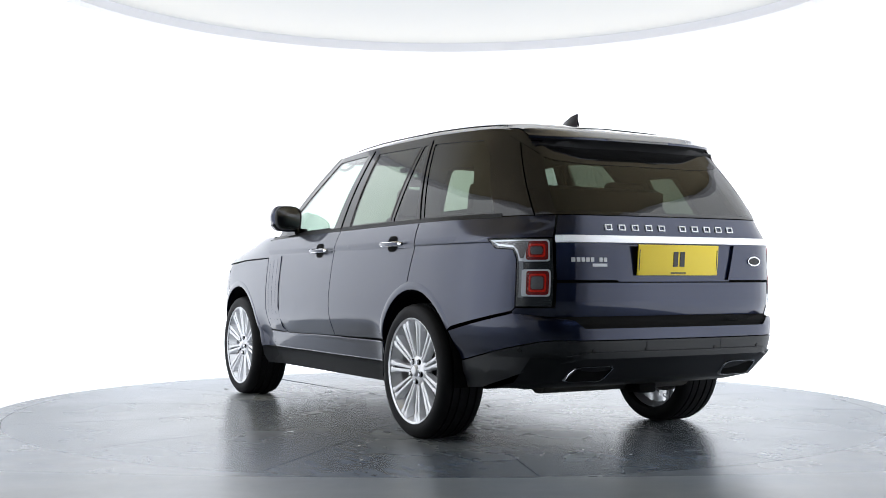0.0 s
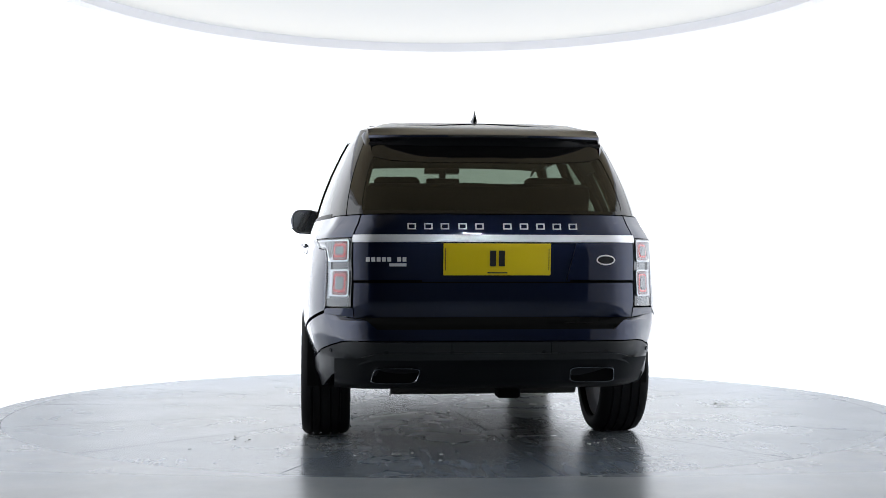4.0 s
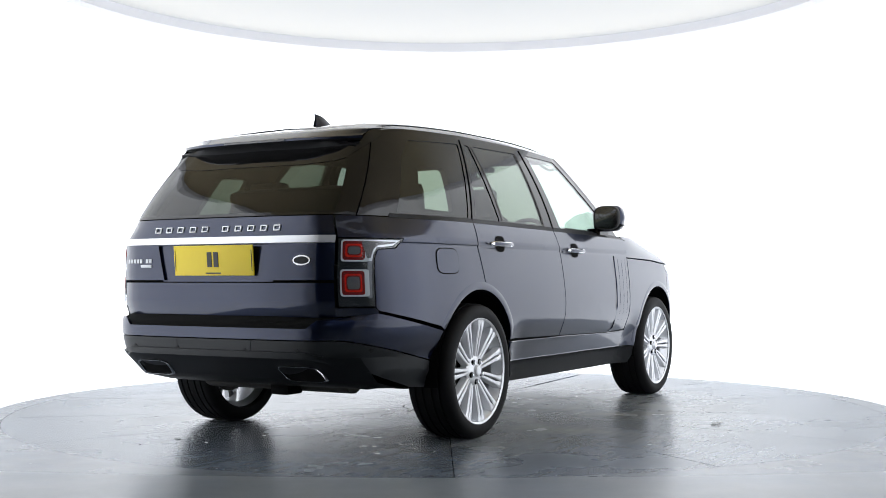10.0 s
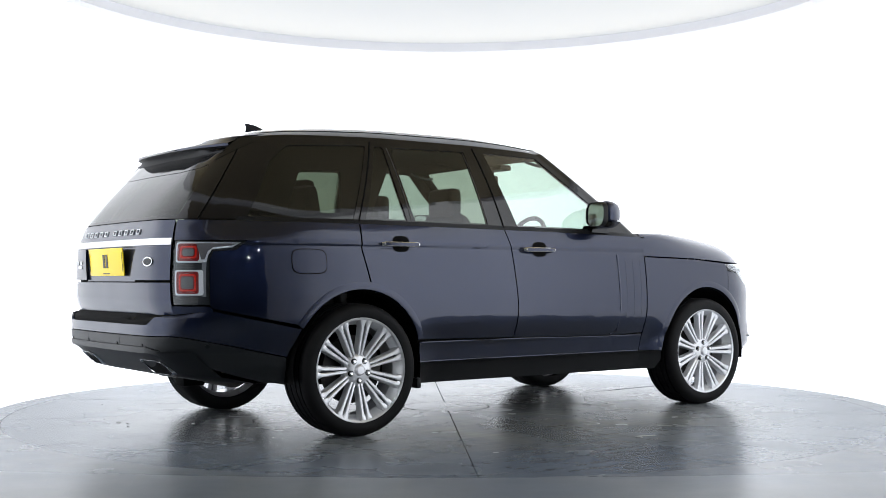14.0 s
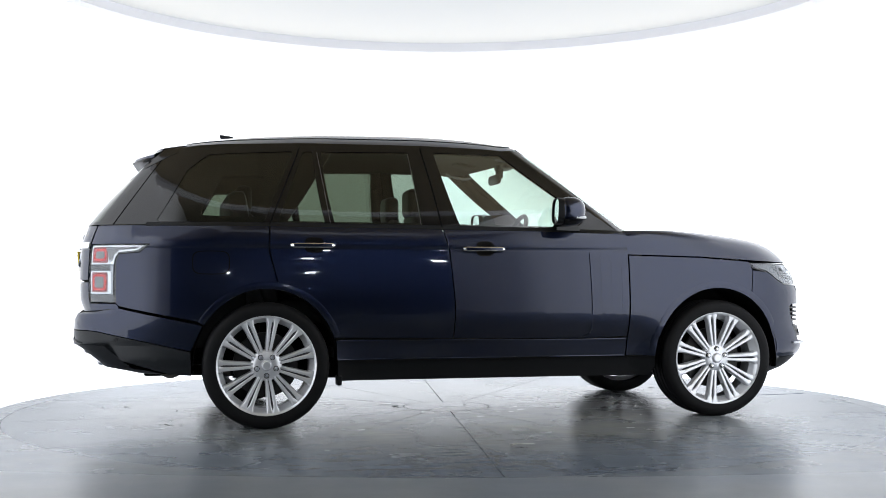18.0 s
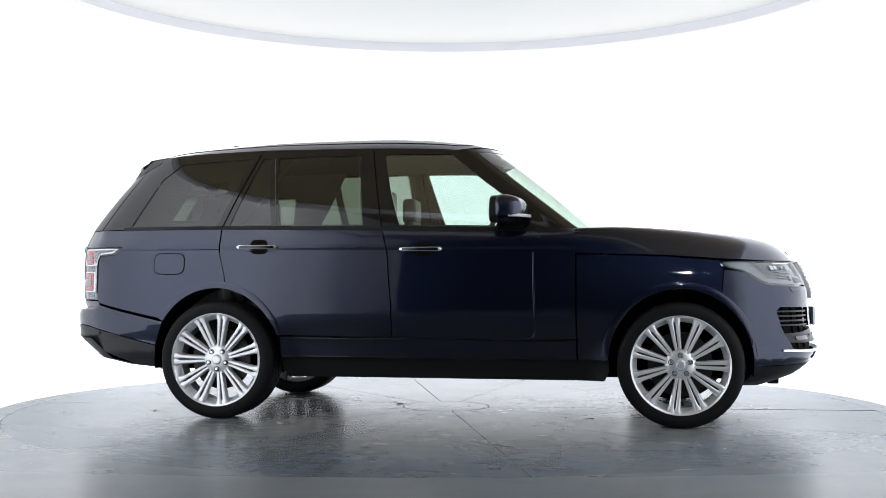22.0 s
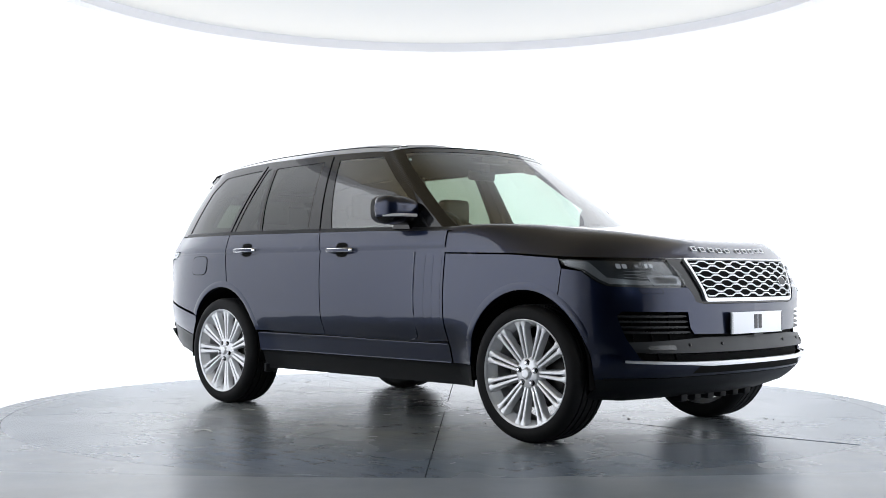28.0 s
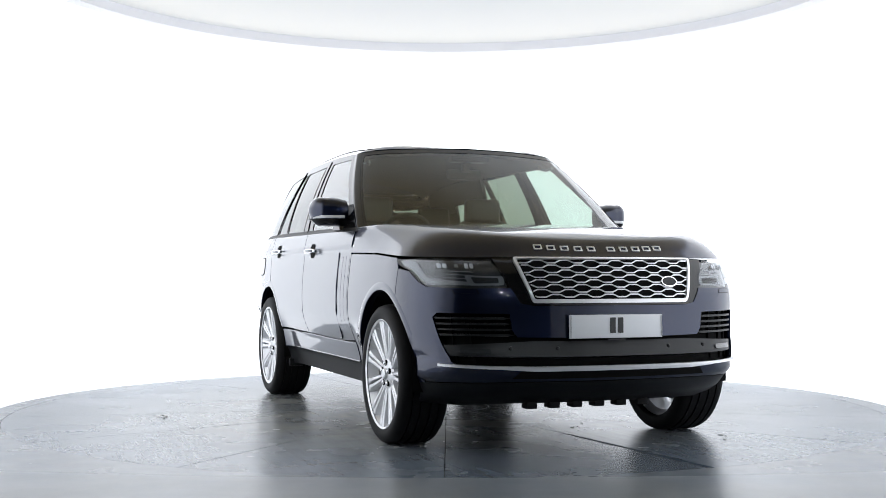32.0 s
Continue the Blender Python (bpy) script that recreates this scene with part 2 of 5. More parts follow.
def spline(pts, t):
    """Catmull-Rom through pts at the parameter t, 0 to len - 1; mirrored ends."""
    n = len(pts) - 1
    i = min(max(int(t), 0), n - 1)
    f = t - i
    p1, p2 = np.array(pts[i]), np.array(pts[i + 1])
    m1 = (p2 - np.array(pts[i - 1])) / 2 if i > 0 else (p2 - p1)
    m2 = (np.array(pts[i + 2]) - p1) / 2 if i < n - 1 else (p2 - p1)
    return (2 * f**3 - 3 * f**2 + 1) * p1 + (f**3 - 2 * f**2 + f) * m1 + (-2 * f**3 + 3 * f**2) * p2 + (f**3 - f**2) * m2


def sheet(poly, shape, step_u, step_v, thick=0.014, extra_u=(), extra_v=(), holes=(), lift=0.0):
    """Fills the flat outline poly (u, v), cuts it into a fine grid, lays it on shape(u, v) and turns its rim inwards."""
    bm = bmesh.new()
    for ring in (poly, *holes):
        vs = [bm.verts.new((u, v, 0)) for u, v in ring]
        for a, b in zip(vs, vs[1:] + vs[:1]):
            bm.edges.new((a, b))
    bmesh.ops.triangle_fill(bm, use_beauty=True, edges=bm.edges[:], normal=(0, 0, 1))
    us, vs_ = [p[0] for p in poly], [p[1] for p in poly]
    for axis, lo, hi, step, extra in ((0, min(us), max(us), step_u, extra_u), (1, min(vs_), max(vs_), step_v, extra_v)):
        n = max(1, round((hi - lo) / step))
        cuts = sorted({round(lo + (hi - lo) * i / n, 5) for i in range(1, n)} | {e for e in extra if lo < e < hi})
        no = (1, 0, 0) if axis == 0 else (0, 1, 0)
        for c in cuts:
            bmesh.ops.bisect_plane(bm, geom=bm.verts[:] + bm.edges[:] + bm.faces[:], dist=1e-6, plane_co=(c, c, 0), plane_no=no)
    bmesh.ops.dissolve_limit(bm, angle_limit=0.0001, verts=[], edges=[])
    up = [f for f in bm.faces if f.normal.z < 0]
    bmesh.ops.reverse_faces(bm, faces=up)
    e = 1e-3
    inward = {}
    for v in bm.verts:
        u, w = v.co.x, v.co.y
        p = Vector(shape(u, w))
        du = Vector(shape(u + e, w)) - Vector(shape(u - e, w))
        dv = Vector(shape(u, w + e)) - Vector(shape(u, w - e))
        nrm = du.cross(dv)
        nrm = nrm.normalized() if nrm.length > 1e-12 else Vector((0, 0, 1))
        inward[v] = (p, nrm)
    for v, (p, nrm) in inward.items():
        v.co = p + nrm * lift
    if thick:
        rim = [ed for ed in bm.edges if len(ed.link_faces) == 1]
        ends = {v for ed in rim for v in ed.verts}
        low = {v: bm.verts.new(v.co - inward[v][1] * thick) for v in ends}
        for ed in rim:
            f = ed.link_faces[0]
            a, b = ed.verts
            if [v for v in f.verts].index(b) != ([v for v in f.verts].index(a) + 1) % len(f.verts):
                a, b = b, a
            bm.faces.new((b, a, low[a], low[b]))
            ed.smooth = False
    return bm


def flipped(bm):
    """The mirror image across the car's middle plane."""
    other = bm.copy()
    for v in other.verts:
        v.co.y = -v.co.y
    bmesh.ops.reverse_faces(other, faces=other.faces[:])
    return other


def pair(name, bm, material, parent, label="", smooth=True):
    """The part and its mirror image on the other side."""
    other = flipped(bm)
    parents = parent if isinstance(parent, tuple) else (parent, parent)
    return part(name, bm, material, parents[0], label, smooth), part(name, other, material, parents[1], label, smooth)


# ---------------------------------------------------------------- the studio
def arc_points(r, a0, a1, n, z, cx=0.0, cy=0.0):
    return [(cx + r * math.cos(radians(a0 + (a1 - a0) * i / n)), cy + r * math.sin(radians(a0 + (a1 - a0) * i / n)), z) for i in range(n + 1)]


TABLE_R, WALL_R, WALL_TOP = 2.93, 3.10, 3.5
MOUTH_X, MOUTH_Y = 1.85, -4.6
RING_R, RING_Z, RING_Y = 3.05, 3.0, -0.385


def studio():
    # fixed floor round the table, out under the hall
    bm = loft([arc_points(r, 0, 360, 128, 0)[:-1] for r in (TABLE_R + 0.002, 3.3, 5, 9, 16)])
    tagged(part("floor", bm, FLOOR, None), "sealed grey concrete floor round the turntable", kind="structure")
    # wall round the table and unseen wings out to the hall, glow painted in
    inner, outer, a0 = WALL_R, WALL_R + 0.1, -12

    def skin_of(line_in, line_out):
        return loft([[(x, y, z) for x, y in line] for line, z in ((line_in, -0.01), (line_in, 1.2), (line_in, WALL_TOP), (line_out, WALL_TOP), (line_out, -0.01))], closed=False)

    def flat(pts):
        return [p[:2] for p in pts]

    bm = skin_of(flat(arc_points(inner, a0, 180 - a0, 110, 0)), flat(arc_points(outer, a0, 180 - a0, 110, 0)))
    tagged(part("wall_curved", bm, WALL, None), "seamless white curved studio wall with a painted glow", kind="structure")
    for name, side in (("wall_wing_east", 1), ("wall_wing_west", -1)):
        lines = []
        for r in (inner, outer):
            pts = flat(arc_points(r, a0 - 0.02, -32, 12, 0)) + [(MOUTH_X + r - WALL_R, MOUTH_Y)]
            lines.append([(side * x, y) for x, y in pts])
        tagged(part(name, skin_of(*lines), WALL, None), "unseen white studio wall wing, its painted glow dims towards the hall", kind="structure")
    # roof over the booth, unseen, cream to warm the reflections in the glass
    bm = loft([arc_points(r, 0, 360, 96, WALL_TOP + 0.005)[:-1] for r in (0.01, 1.6, 4.9)])
    tagged(part("ceiling", bm, CREAM, None), "cream ceiling above the round light, out of view", kind="structure")
    # hall in which the camera stands
    bm = bmesh.new()
    for c in ((-7.05, -7.2, 2.1, 0.1, 10.2, 4.4), (7.05, -7.2, 2.1, 0.1, 10.2, 4.4), (0, -12.3, 2.1, 14.2, 0.1, 4.4),
              (-4.48, -4.65, 2.1, 5.04, 0.1, 4.4), (4.48, -4.65, 2.1, 5.04, 0.1, 4.4)):
        add_box(bm, *c)
    tagged(part("wall_hall", bm, HALL, None, smooth=False), "dark grey hall walls behind the camera", kind="structure")
    bm = box(0, -8.5, 4.35, 14.2, 7.8, 0.1)
    tagged(part("ceiling_hall", bm, HALL, None, smooth=False), "dark grey hall ceiling", kind="structure")
    # darker floor in front
    bm = bmesh.new()
    edge = [(9 * i / 40 - 4.5) for i in range(41)]
    top = [bm.verts.new((x, 9.0 - math.sqrt(11.94**2 - x * x), 0.003)) for x in edge]
    far = [bm.verts.new((x * 1.5, -12.2, 0.003)) for x in edge]
    low = [bm.verts.new((v.co.x, v.co.y, -0.002)) for v in top]
    for i in range(40):
        bm.faces.new((far[i], far[i + 1], top[i + 1], top[i]))
        bm.faces.new((top[i], top[i + 1], low[i + 1], low[i]))
    tagged(part("floor_apron", bm, APRON, None, smooth=False), "darker grey painted concrete floor before the booth", kind="structure")
    # round light
    lamp = new("ceiling_light")
    lamp.location = (0, RING_Y, RING_Z)
    tagged(lamp, "large round white ceiling light with a pale rim", "ceiling light")
    bm = loft([arc_points(r, 0, 360, 128, z)[:-1] for r, z in ((0.01, 0.08), (1.5, 0.08), (RING_R - 0.12, 0.08))])
    part("diffuser", bm, DIFFUSER, lamp, "white diffuser, its glow painted on the back half")
    prof = ((RING_R - 0.125, 0.10), (RING_R - 0.125, 0.004), (RING_R - 0.115, 0), (RING_R - 0.01, 0), (RING_R, 0.01), (RING_R, 0.16), (RING_R - 0.125, 0.16))
    part("rim", loft([arc_points(r, 0, 360, 128, z)[:-1] for r, z in prof], sharp=30), LAMP_RIM, lamp, "pale rim with a faint added glow")


def hall_lamps():
    for i, (x, y) in enumerate(((0.8, -5.4), (2.4, -5.6), (1.2, -7.2), (3.1, -7.4), (0.4, -10.4), (2.2, -10.0))):
        lamp = new("strip_light")
        lamp.location = (x, y, 2.9)
        tagged(lamp, "slim fluorescent strip light under the hall ceiling", "strip light", "hall lights")
        part("housing", box(0, 0, 0.045, 0.24, 0.08, 0.05, 0.01), RIM, lamp)
        part("tube", tube_path([(-0.08, 0, 0), (0.08, 0, 0)], 0.006), TUBE, lamp, "glowing tube")
        part("rod", tube_path([(0, 0, 0.07), (0, 0, 1.4)], 0.006), STEEL, lamp)


SEAMS, FIRST_SEAM = 14, 4.8


def turntable():
    """Sector plates round a hub plate, on a dark bed."""
    ob = new("turntable")
    tagged(ob, "round grey concrete turntable with worn sector plates", "turntable", kind="structure")
    part("bed", loft([arc_points(r, 0, 360, 128, z)[:-1] for r, z in ((0.01, -0.03), (TABLE_R - 0.002, -0.03), (TABLE_R - 0.002, -0.08))]), DARK, ob)
    hub = 0.30
    part("hub_plate", loft([arc_points(r, 0, 360, 64, z)[:-1] for r, z in ((0.004, 0), (0.15, 0), (hub - 0.006, 0), (hub - 0.003, -0.003), (hub - 0.003, -0.03))]), TABLE, ob)
    for k in range(SEAMS):
        a0, a1 = FIRST_SEAM + 360 / SEAMS * k, FIRST_SEAM + 360 / SEAMS * (k + 1)
        first = [i % SEAMS == 0 for i in (k, k + 1)]
        bm = bmesh.new()
        rows = []
        for r, z in ((hub + 0.003, -0.03), (hub + 0.003, -0.002), (hub + 0.006, 0), (0.8, 0), (1.3, 0), (1.9, 0), (2.4, 0), (TABLE_R - 0.001, 0), (TABLE_R, -0.001), (TABLE_R, -0.05)):
            wide = [0.003 + (0.012 * smoothstep(1.3, 1.9, r) if f else 0.0) for f in first]  # one joint gapes towards the rim
            b0, b1 = a0 + math.degrees(wide[0] / r), a1 - math.degrees(wide[1] / r)
            rows.append([(x, y, zz) for x, y, zz in arc_points(r, b0, b1, 12, z)])
        vs = add_loft(bm, rows, closed=False)
        for side in (0, -1):
            top = [row[side] for row in vs]
            low = [bm.verts.new((v.co.x, v.co.y, -0.03)) for v in top[1:-1]]
            for i in range(len(low) - 1):
                bm.faces.new((top[i + 1], top[i + 2], low[i + 1], low[i]))
        bmesh.ops.recalc_face_normals(bm, faces=bm.faces)
        sharpen(bm, 25)
        part("plate", bm, TABLE, ob)
    flakes(ob)
    return ob


def flakes(ob):
    """Flakes of pale paint and curled scraps that lie on the plates."""
    rng = random.Random(11)
    bm, dark = bmesh.new(), bmesh.new()
    spots = [(1.35, 0.3), (-0.35, 0.09), (-2.19, 0.48), (-1.82, -0.66), (-1.91, -0.59), (0.15, 0.06), (1.04, -0.54), (-1.56, 1.34), (1.95, 0.95), (1.75, -0.95)]
    for i in range(80):
        x, y = spots[i % 10] if i < 10 else spots[rng.randrange(10)]
        if i >= 10:
            x, y = x + rng.gauss(0, 0.16), y + rng.gauss(0, 0.16)
        r = rng.uniform(0.008, 0.02) if i < 10 else rng.uniform(0.002, 0.008)
        n = rng.randrange(5, 8)
        turn, long = rng.uniform(0, 6.3), rng.uniform(1, 2.0)
        c, s_ = math.cos(turn), math.sin(turn)
        ring = []
        for j in range(n):
            a = 2 * math.pi * j / n
            u, v = r * long * math.cos(a) * rng.uniform(0.6, 1.1), r * math.sin(a) * rng.uniform(0.5, 1.1)
            ring.append((x + c * u - s_ * v, y + s_ * u + c * v))
        into = dark if i % 4 == 3 else bm
        if into is dark:
            ring = [(x + (px - x) * 0.45, y + (py - y) * 0.45) for px, py in ring]
        top = [into.verts.new((px, py, 0.0022 + rng.uniform(0, 0.002))) for px, py in ring]
        low = [into.verts.new((px, py, 0.0003)) for px, py in ring]
        into.faces.new(top)
        for j in range(n):
            into.faces.new((top[j - 1], top[j], low[j], low[j - 1]))
    for m, mat, lab in ((bm, FLAKE, "flakes of pale paint"), (dark, DARK, "dark specks of dirt")):
        bmesh.ops.recalc_face_normals(m, faces=m.faces)
        tagged(part("flakes", m, mat, ob, lab, smooth=False), kind="stuff")
    strip = [(-0.11, -1.98), (-0.08, -1.95), (-0.10, -1.93), (-0.04, -1.92), (-0.02, -1.94), (0.03, -1.95)]
    part("scrap", tube_path([(x, y, 0.006) for x, y in strip], 0.006, 5, squash=(1, 0.4)), FLAKE, ob, "curled pale scrap of film")


# ---------------------------------------------------------------- the car: shape of its skin
# car space: x forward, y to the left, z up, origin on the ground between the axles
PLAN = [(-2.585, 0), (-2.58, 0.35), (-2.563, 0.57), (-2.538, 0.662), (-2.48, 0.738), (-2.40, 0.803), (-2.30, 0.866), (-2.10, 0.930), (-1.8, 0.966), (-1.4, 0.980), (-0.8, 0.985),
        (0, 0.988), (0.8, 0.99), (1.4, 0.985), (1.75, 0.972), (1.95, 0.922), (2.1, 0.826), (2.2, 0.675), (2.263, 0.455), (2.295, 0.22), (2.304, 0)]
SIDE_IN = curve_of((0.2, -0.055), (0.27, -0.05), (0.39, -0.032), (0.4, -0.022), (0.51, -0.024), (0.525, -0.017), (0.57, -0.0105), (0.63, -0.005), (0.7, -0.0015), (0.77, 0), (0.85, -0.0035), (0.95, -0.0125), (1.02, -0.021), (1.07, -0.0285),
                   (1.081, -0.032), (1.088, -0.0255), (1.11, -0.029), (1.16, -0.042), (1.2, -0.056), (1.25, -0.078))
UNDER_IN = curve_of((0.2, -0.105), (0.395, -0.068), (0.51, -0.038), (0.57, -0.024), (0.62, -0.009), (0.66, -0.002), (0.68, 0), (1.3, 0))
REAR_IN = curve_of((0.25, 0.3), (0.33, 0.14), (0.42, 0.03), (0.5, -0.02), (0.585, -0.03), (0.66, -0.026), (0.69, -0.018), (0.7, 0.026), (0.74, 0.011), (0.79, 0.001), (0.88, 0.0), (1.06, 0.007), (1.12, 0.018), (1.2, 0.044), (1.25, 0.062))
FRONT_IN = curve_of((0.25, -0.24), (0.3, -0.1), (0.36, -0.02), (0.42, 0.03), (0.48, 0.045), (0.6, 0.006), (0.72, 0), (0.8, 0), (0.9, -0.03), (1.0, -0.08), (1.04, -0.13), (1.1, -0.22))


def plan_tables():
    ts = np.linspace(0, len(PLAN) - 1, 1200)
    pts = np.array([spline(PLAN, t) for t in ts])
    s = np.concatenate([[0], np.cumsum(np.hypot(*np.diff(pts, axis=0).T))])
    return s, pts


PLAN_S, PLAN_XY = plan_tables()
PLAN_LONG = float(PLAN_S[-1])


def sx(x):
    """The way along the right flank at which the skin passes x."""
    return float(np.interp(x, PLAN_XY[:, 0], PLAN_S))


def sr(y):
    """The way from the middle of the tail out to y."""
    half = np.argmax(PLAN_XY[:, 0] > -2.2)
    return math.copysign(float(np.interp(abs(y), PLAN_XY[:half, 1], PLAN_S[:half])), y)


def sf(y):
    """The way, along the flank, at which the nose passes y."""
    half = np.argmax(PLAN_XY[:, 0] > 1.7)
    return float(np.interp(-y, -PLAN_XY[half:, 1], PLAN_S[half:]))


def skin(s, z):
    """The lower body's skin. s: way from the middle of the tail, positive on the right side, on past the nose to the left."""
    side = -1.0 if s >= 0 else 1.0
    a = abs(s)
    if a > PLAN_LONG:
        side, a = -side, 2 * PLAN_LONG - a
    x, y = float(np.interp(a, PLAN_S, PLAN_XY[:, 0])), float(np.interp(a, PLAN_S, PLAN_XY[:, 1]))
    tuck = -0.045 * smoothstep(-1.7, -2.35, x) * smoothstep(1.09, 1.22, z)
    upper = SIDE_IN(z) * (1 - 0.8 * smoothstep(-2.15, -2.45, x) * smoothstep(0.85, 1.0, z))
    under = UNDER_IN(z) * max(smoothstep(-1.15, -0.9, x) * (1 - smoothstep(0.88, 1.1, x)), 0.55 * smoothstep(-1.70, -1.84, x))
    y2 = max(0.0, y + (upper + tuck + under) * min(1.0, y / 0.8) ** 2)
    x2 = x + REAR_IN(z) * smoothstep(-2.25, -2.5, x) + FRONT_IN(z) * smoothstep(1.65, 2.15, x)
    return (x2, side * y2, z)


ARCH_X, ARCH_Z, AXLE_Z, AXLE_X = 0.435, 0.462, 0.378, 1.461


def arch(cx, a0, a1, n=14, grow=0.0):
    """Points of a wheel arch about the axle at cx, in the flat of the flank."""
    return [(sx(cx + (ARCH_X + grow) * math.cos(radians(a0 + (a1 - a0) * i / n))), AXLE_Z + (ARCH_Z + grow) * math.sin(radians(a0 + (a1 - a0) * i / n))) for i in range(n + 1)]


def flank(pts):
    return [(sx(x), z) for x, z in pts]


# greenhouse: foot and head curves, matched point by point
FOOT = [(-2.540, 0), (-2.533, 0.38), (-2.500, 0.58), (-2.430, 0.69), (-2.26, 0.785), (-1.9, 0.876), (-1.4, 0.912), (-0.5, 0.928), (0.3, 0.928), (0.70, 0.920), (0.83, 0.895), (0.96, 0.74), (1.07, 0.40), (1.11, 0)]
HEAD = [(-2.205, 0), (-2.195, 0.33), (-2.165, 0.50), (-2.10, 0.585), (-1.96, 0.637), (-1.75, 0.67), (-1.2, 0.70), (-0.5, 0.715), (-0.1, 0.715), (0.06, 0.715), (0.135, 0.700), (0.21, 0.585), (0.275, 0.31), (0.30, 0)]
HEAD_Z = [1.60, 1.60, 1.620, 1.668, 1.706, 1.728, 1.746, 1.745, 1.735, 1.724, 1.732, 1.75, 1.763, 1.768]
BELT = table_of((-2.5, 1.222), (-1.4, 1.222), (-0.4, 1.212), (0.2, 1.205), (0.8, 1.19), (1.2, 1.185))


def house(u, v):
    """The glasshouse. u: 0 in the middle of the tailgate, 13 in the middle of the windscreen, on to 26; v: 0 at the belt, 1 at the roof."""
    side = -1.0 if u >= 0 else 1.0
    a = abs(u)
    if a > 13:
        side, a = -side, 26 - a
    f, h = spline(FOOT, a), spline(HEAD, a)
    z1 = float(np.interp(a, range(14), HEAD_Z))
    z0 = BELT(f[0])
    bow = 0.022 * 4 * v * (1 - v)
    w = smoothstep(0, 3, a) * (1 - smoothstep(10, 13, a))
    x = f[0] + (h[0] - f[0]) * v - bow * (1 - smoothstep(0, 4, a)) + bow * smoothstep(10, 12, a)
    y = f[1] + (h[1] - f[1]) * v + bow * w
    return (x, side * y, z0 + (z1 - z0) * v)


def at_house(x, z):
    """(u, v) of the point of the right flank of the glasshouse at x and z."""
    lo, hi = 3.0, 10.6
    for _ in range(40):
        u = (lo + hi) / 2
        p0, p1 = house(u, 0), house(u, 1)
        v = (z - p0[2]) / (p1[2] - p0[2])
        if house(u, v)[0] < x:
            lo = u
        else:
            hi = u
    return (u, v)


ROOF_MID = curve_of((-2.2, 1.685), (-1.95, 1.752), (-1.7, 1.793), (-1.4, 1.82), (-1.0, 1.838), (-0.5, 1.842), (-0.2, 1.831), (0.05, 1.805), (0.2, 1.785), (0.31, 1.768))


def along_house(pts, n=12):
    """Points that follow the glasshouse between the given (x, z)."""
    at = [(a[0] + (b[0] - a[0]) * i / n, a[1] + (b[1] - a[1]) * i / n) for a, b in zip(pts, pts[1:]) for i in range(n)] + [pts[-1]]
    return [Vector(house(*at_house(x, z))) for x, z in at]


def roof_shape(u, v):
    p = Vector(house(u, 1.0))
    mid = Vector((min(max(p.x, -1.95), 0.12), 0, 0))
    x, y = p.x + (mid.x - p.x) * v, p.y * (1 - v)
    k = 1 - (1 - min(1, v / 0.7)) ** 3.6
    edge = p.z
    return (x, y, edge + max(0, ROOF_MID(x) - edge) * k)


HOOD_TOP = curve_of((0.8, 1.205), (1.1, 1.212), (1.4, 1.200), (1.6, 1.184), (1.85, 1.155), (2.0, 1.128), (2.1, 1.098), (2.15, 1.074), (2.25, 1.03))
HOOD_EDGE = table_of((0.8, 1.054), (1.35, 1.041), (1.74, 1.016), (2.1, 1.006), (2.4, 1.004))


def hood_shape(s, v):
    """The bonnet: s along the skin's edge, v from the edge to the middle line."""
    x0 = float(np.interp(min(s, 2 * PLAN_LONG - s), PLAN_S, PLAN_XY[:, 0]))
    e = Vector(skin(s, HOOD_EDGE(x0)))
    back = 0.26 * (1 - smoothstep(0.8, 1.6, x0)) * smoothstep(0.12, 1.0, v)
    mx = min(e.x, 1.75)
    x = e.x + (mx - e.x) * v + back
    y = e.y * (1 - v)
    k = min(1, v / (0.06 + 0.24 * smoothstep(0.85, 1.9, x0)))
    g = (1 - (1 - k) ** 2.4) * (1 + 0.012 * math.sin(math.pi * min(1, v / 0.55)))
    z = e.z + (max(HOOD_TOP(x), e.z) - e.z) * g + 0.012 * smoothstep(0.25, 1.0, v)
    return (x, y, z)


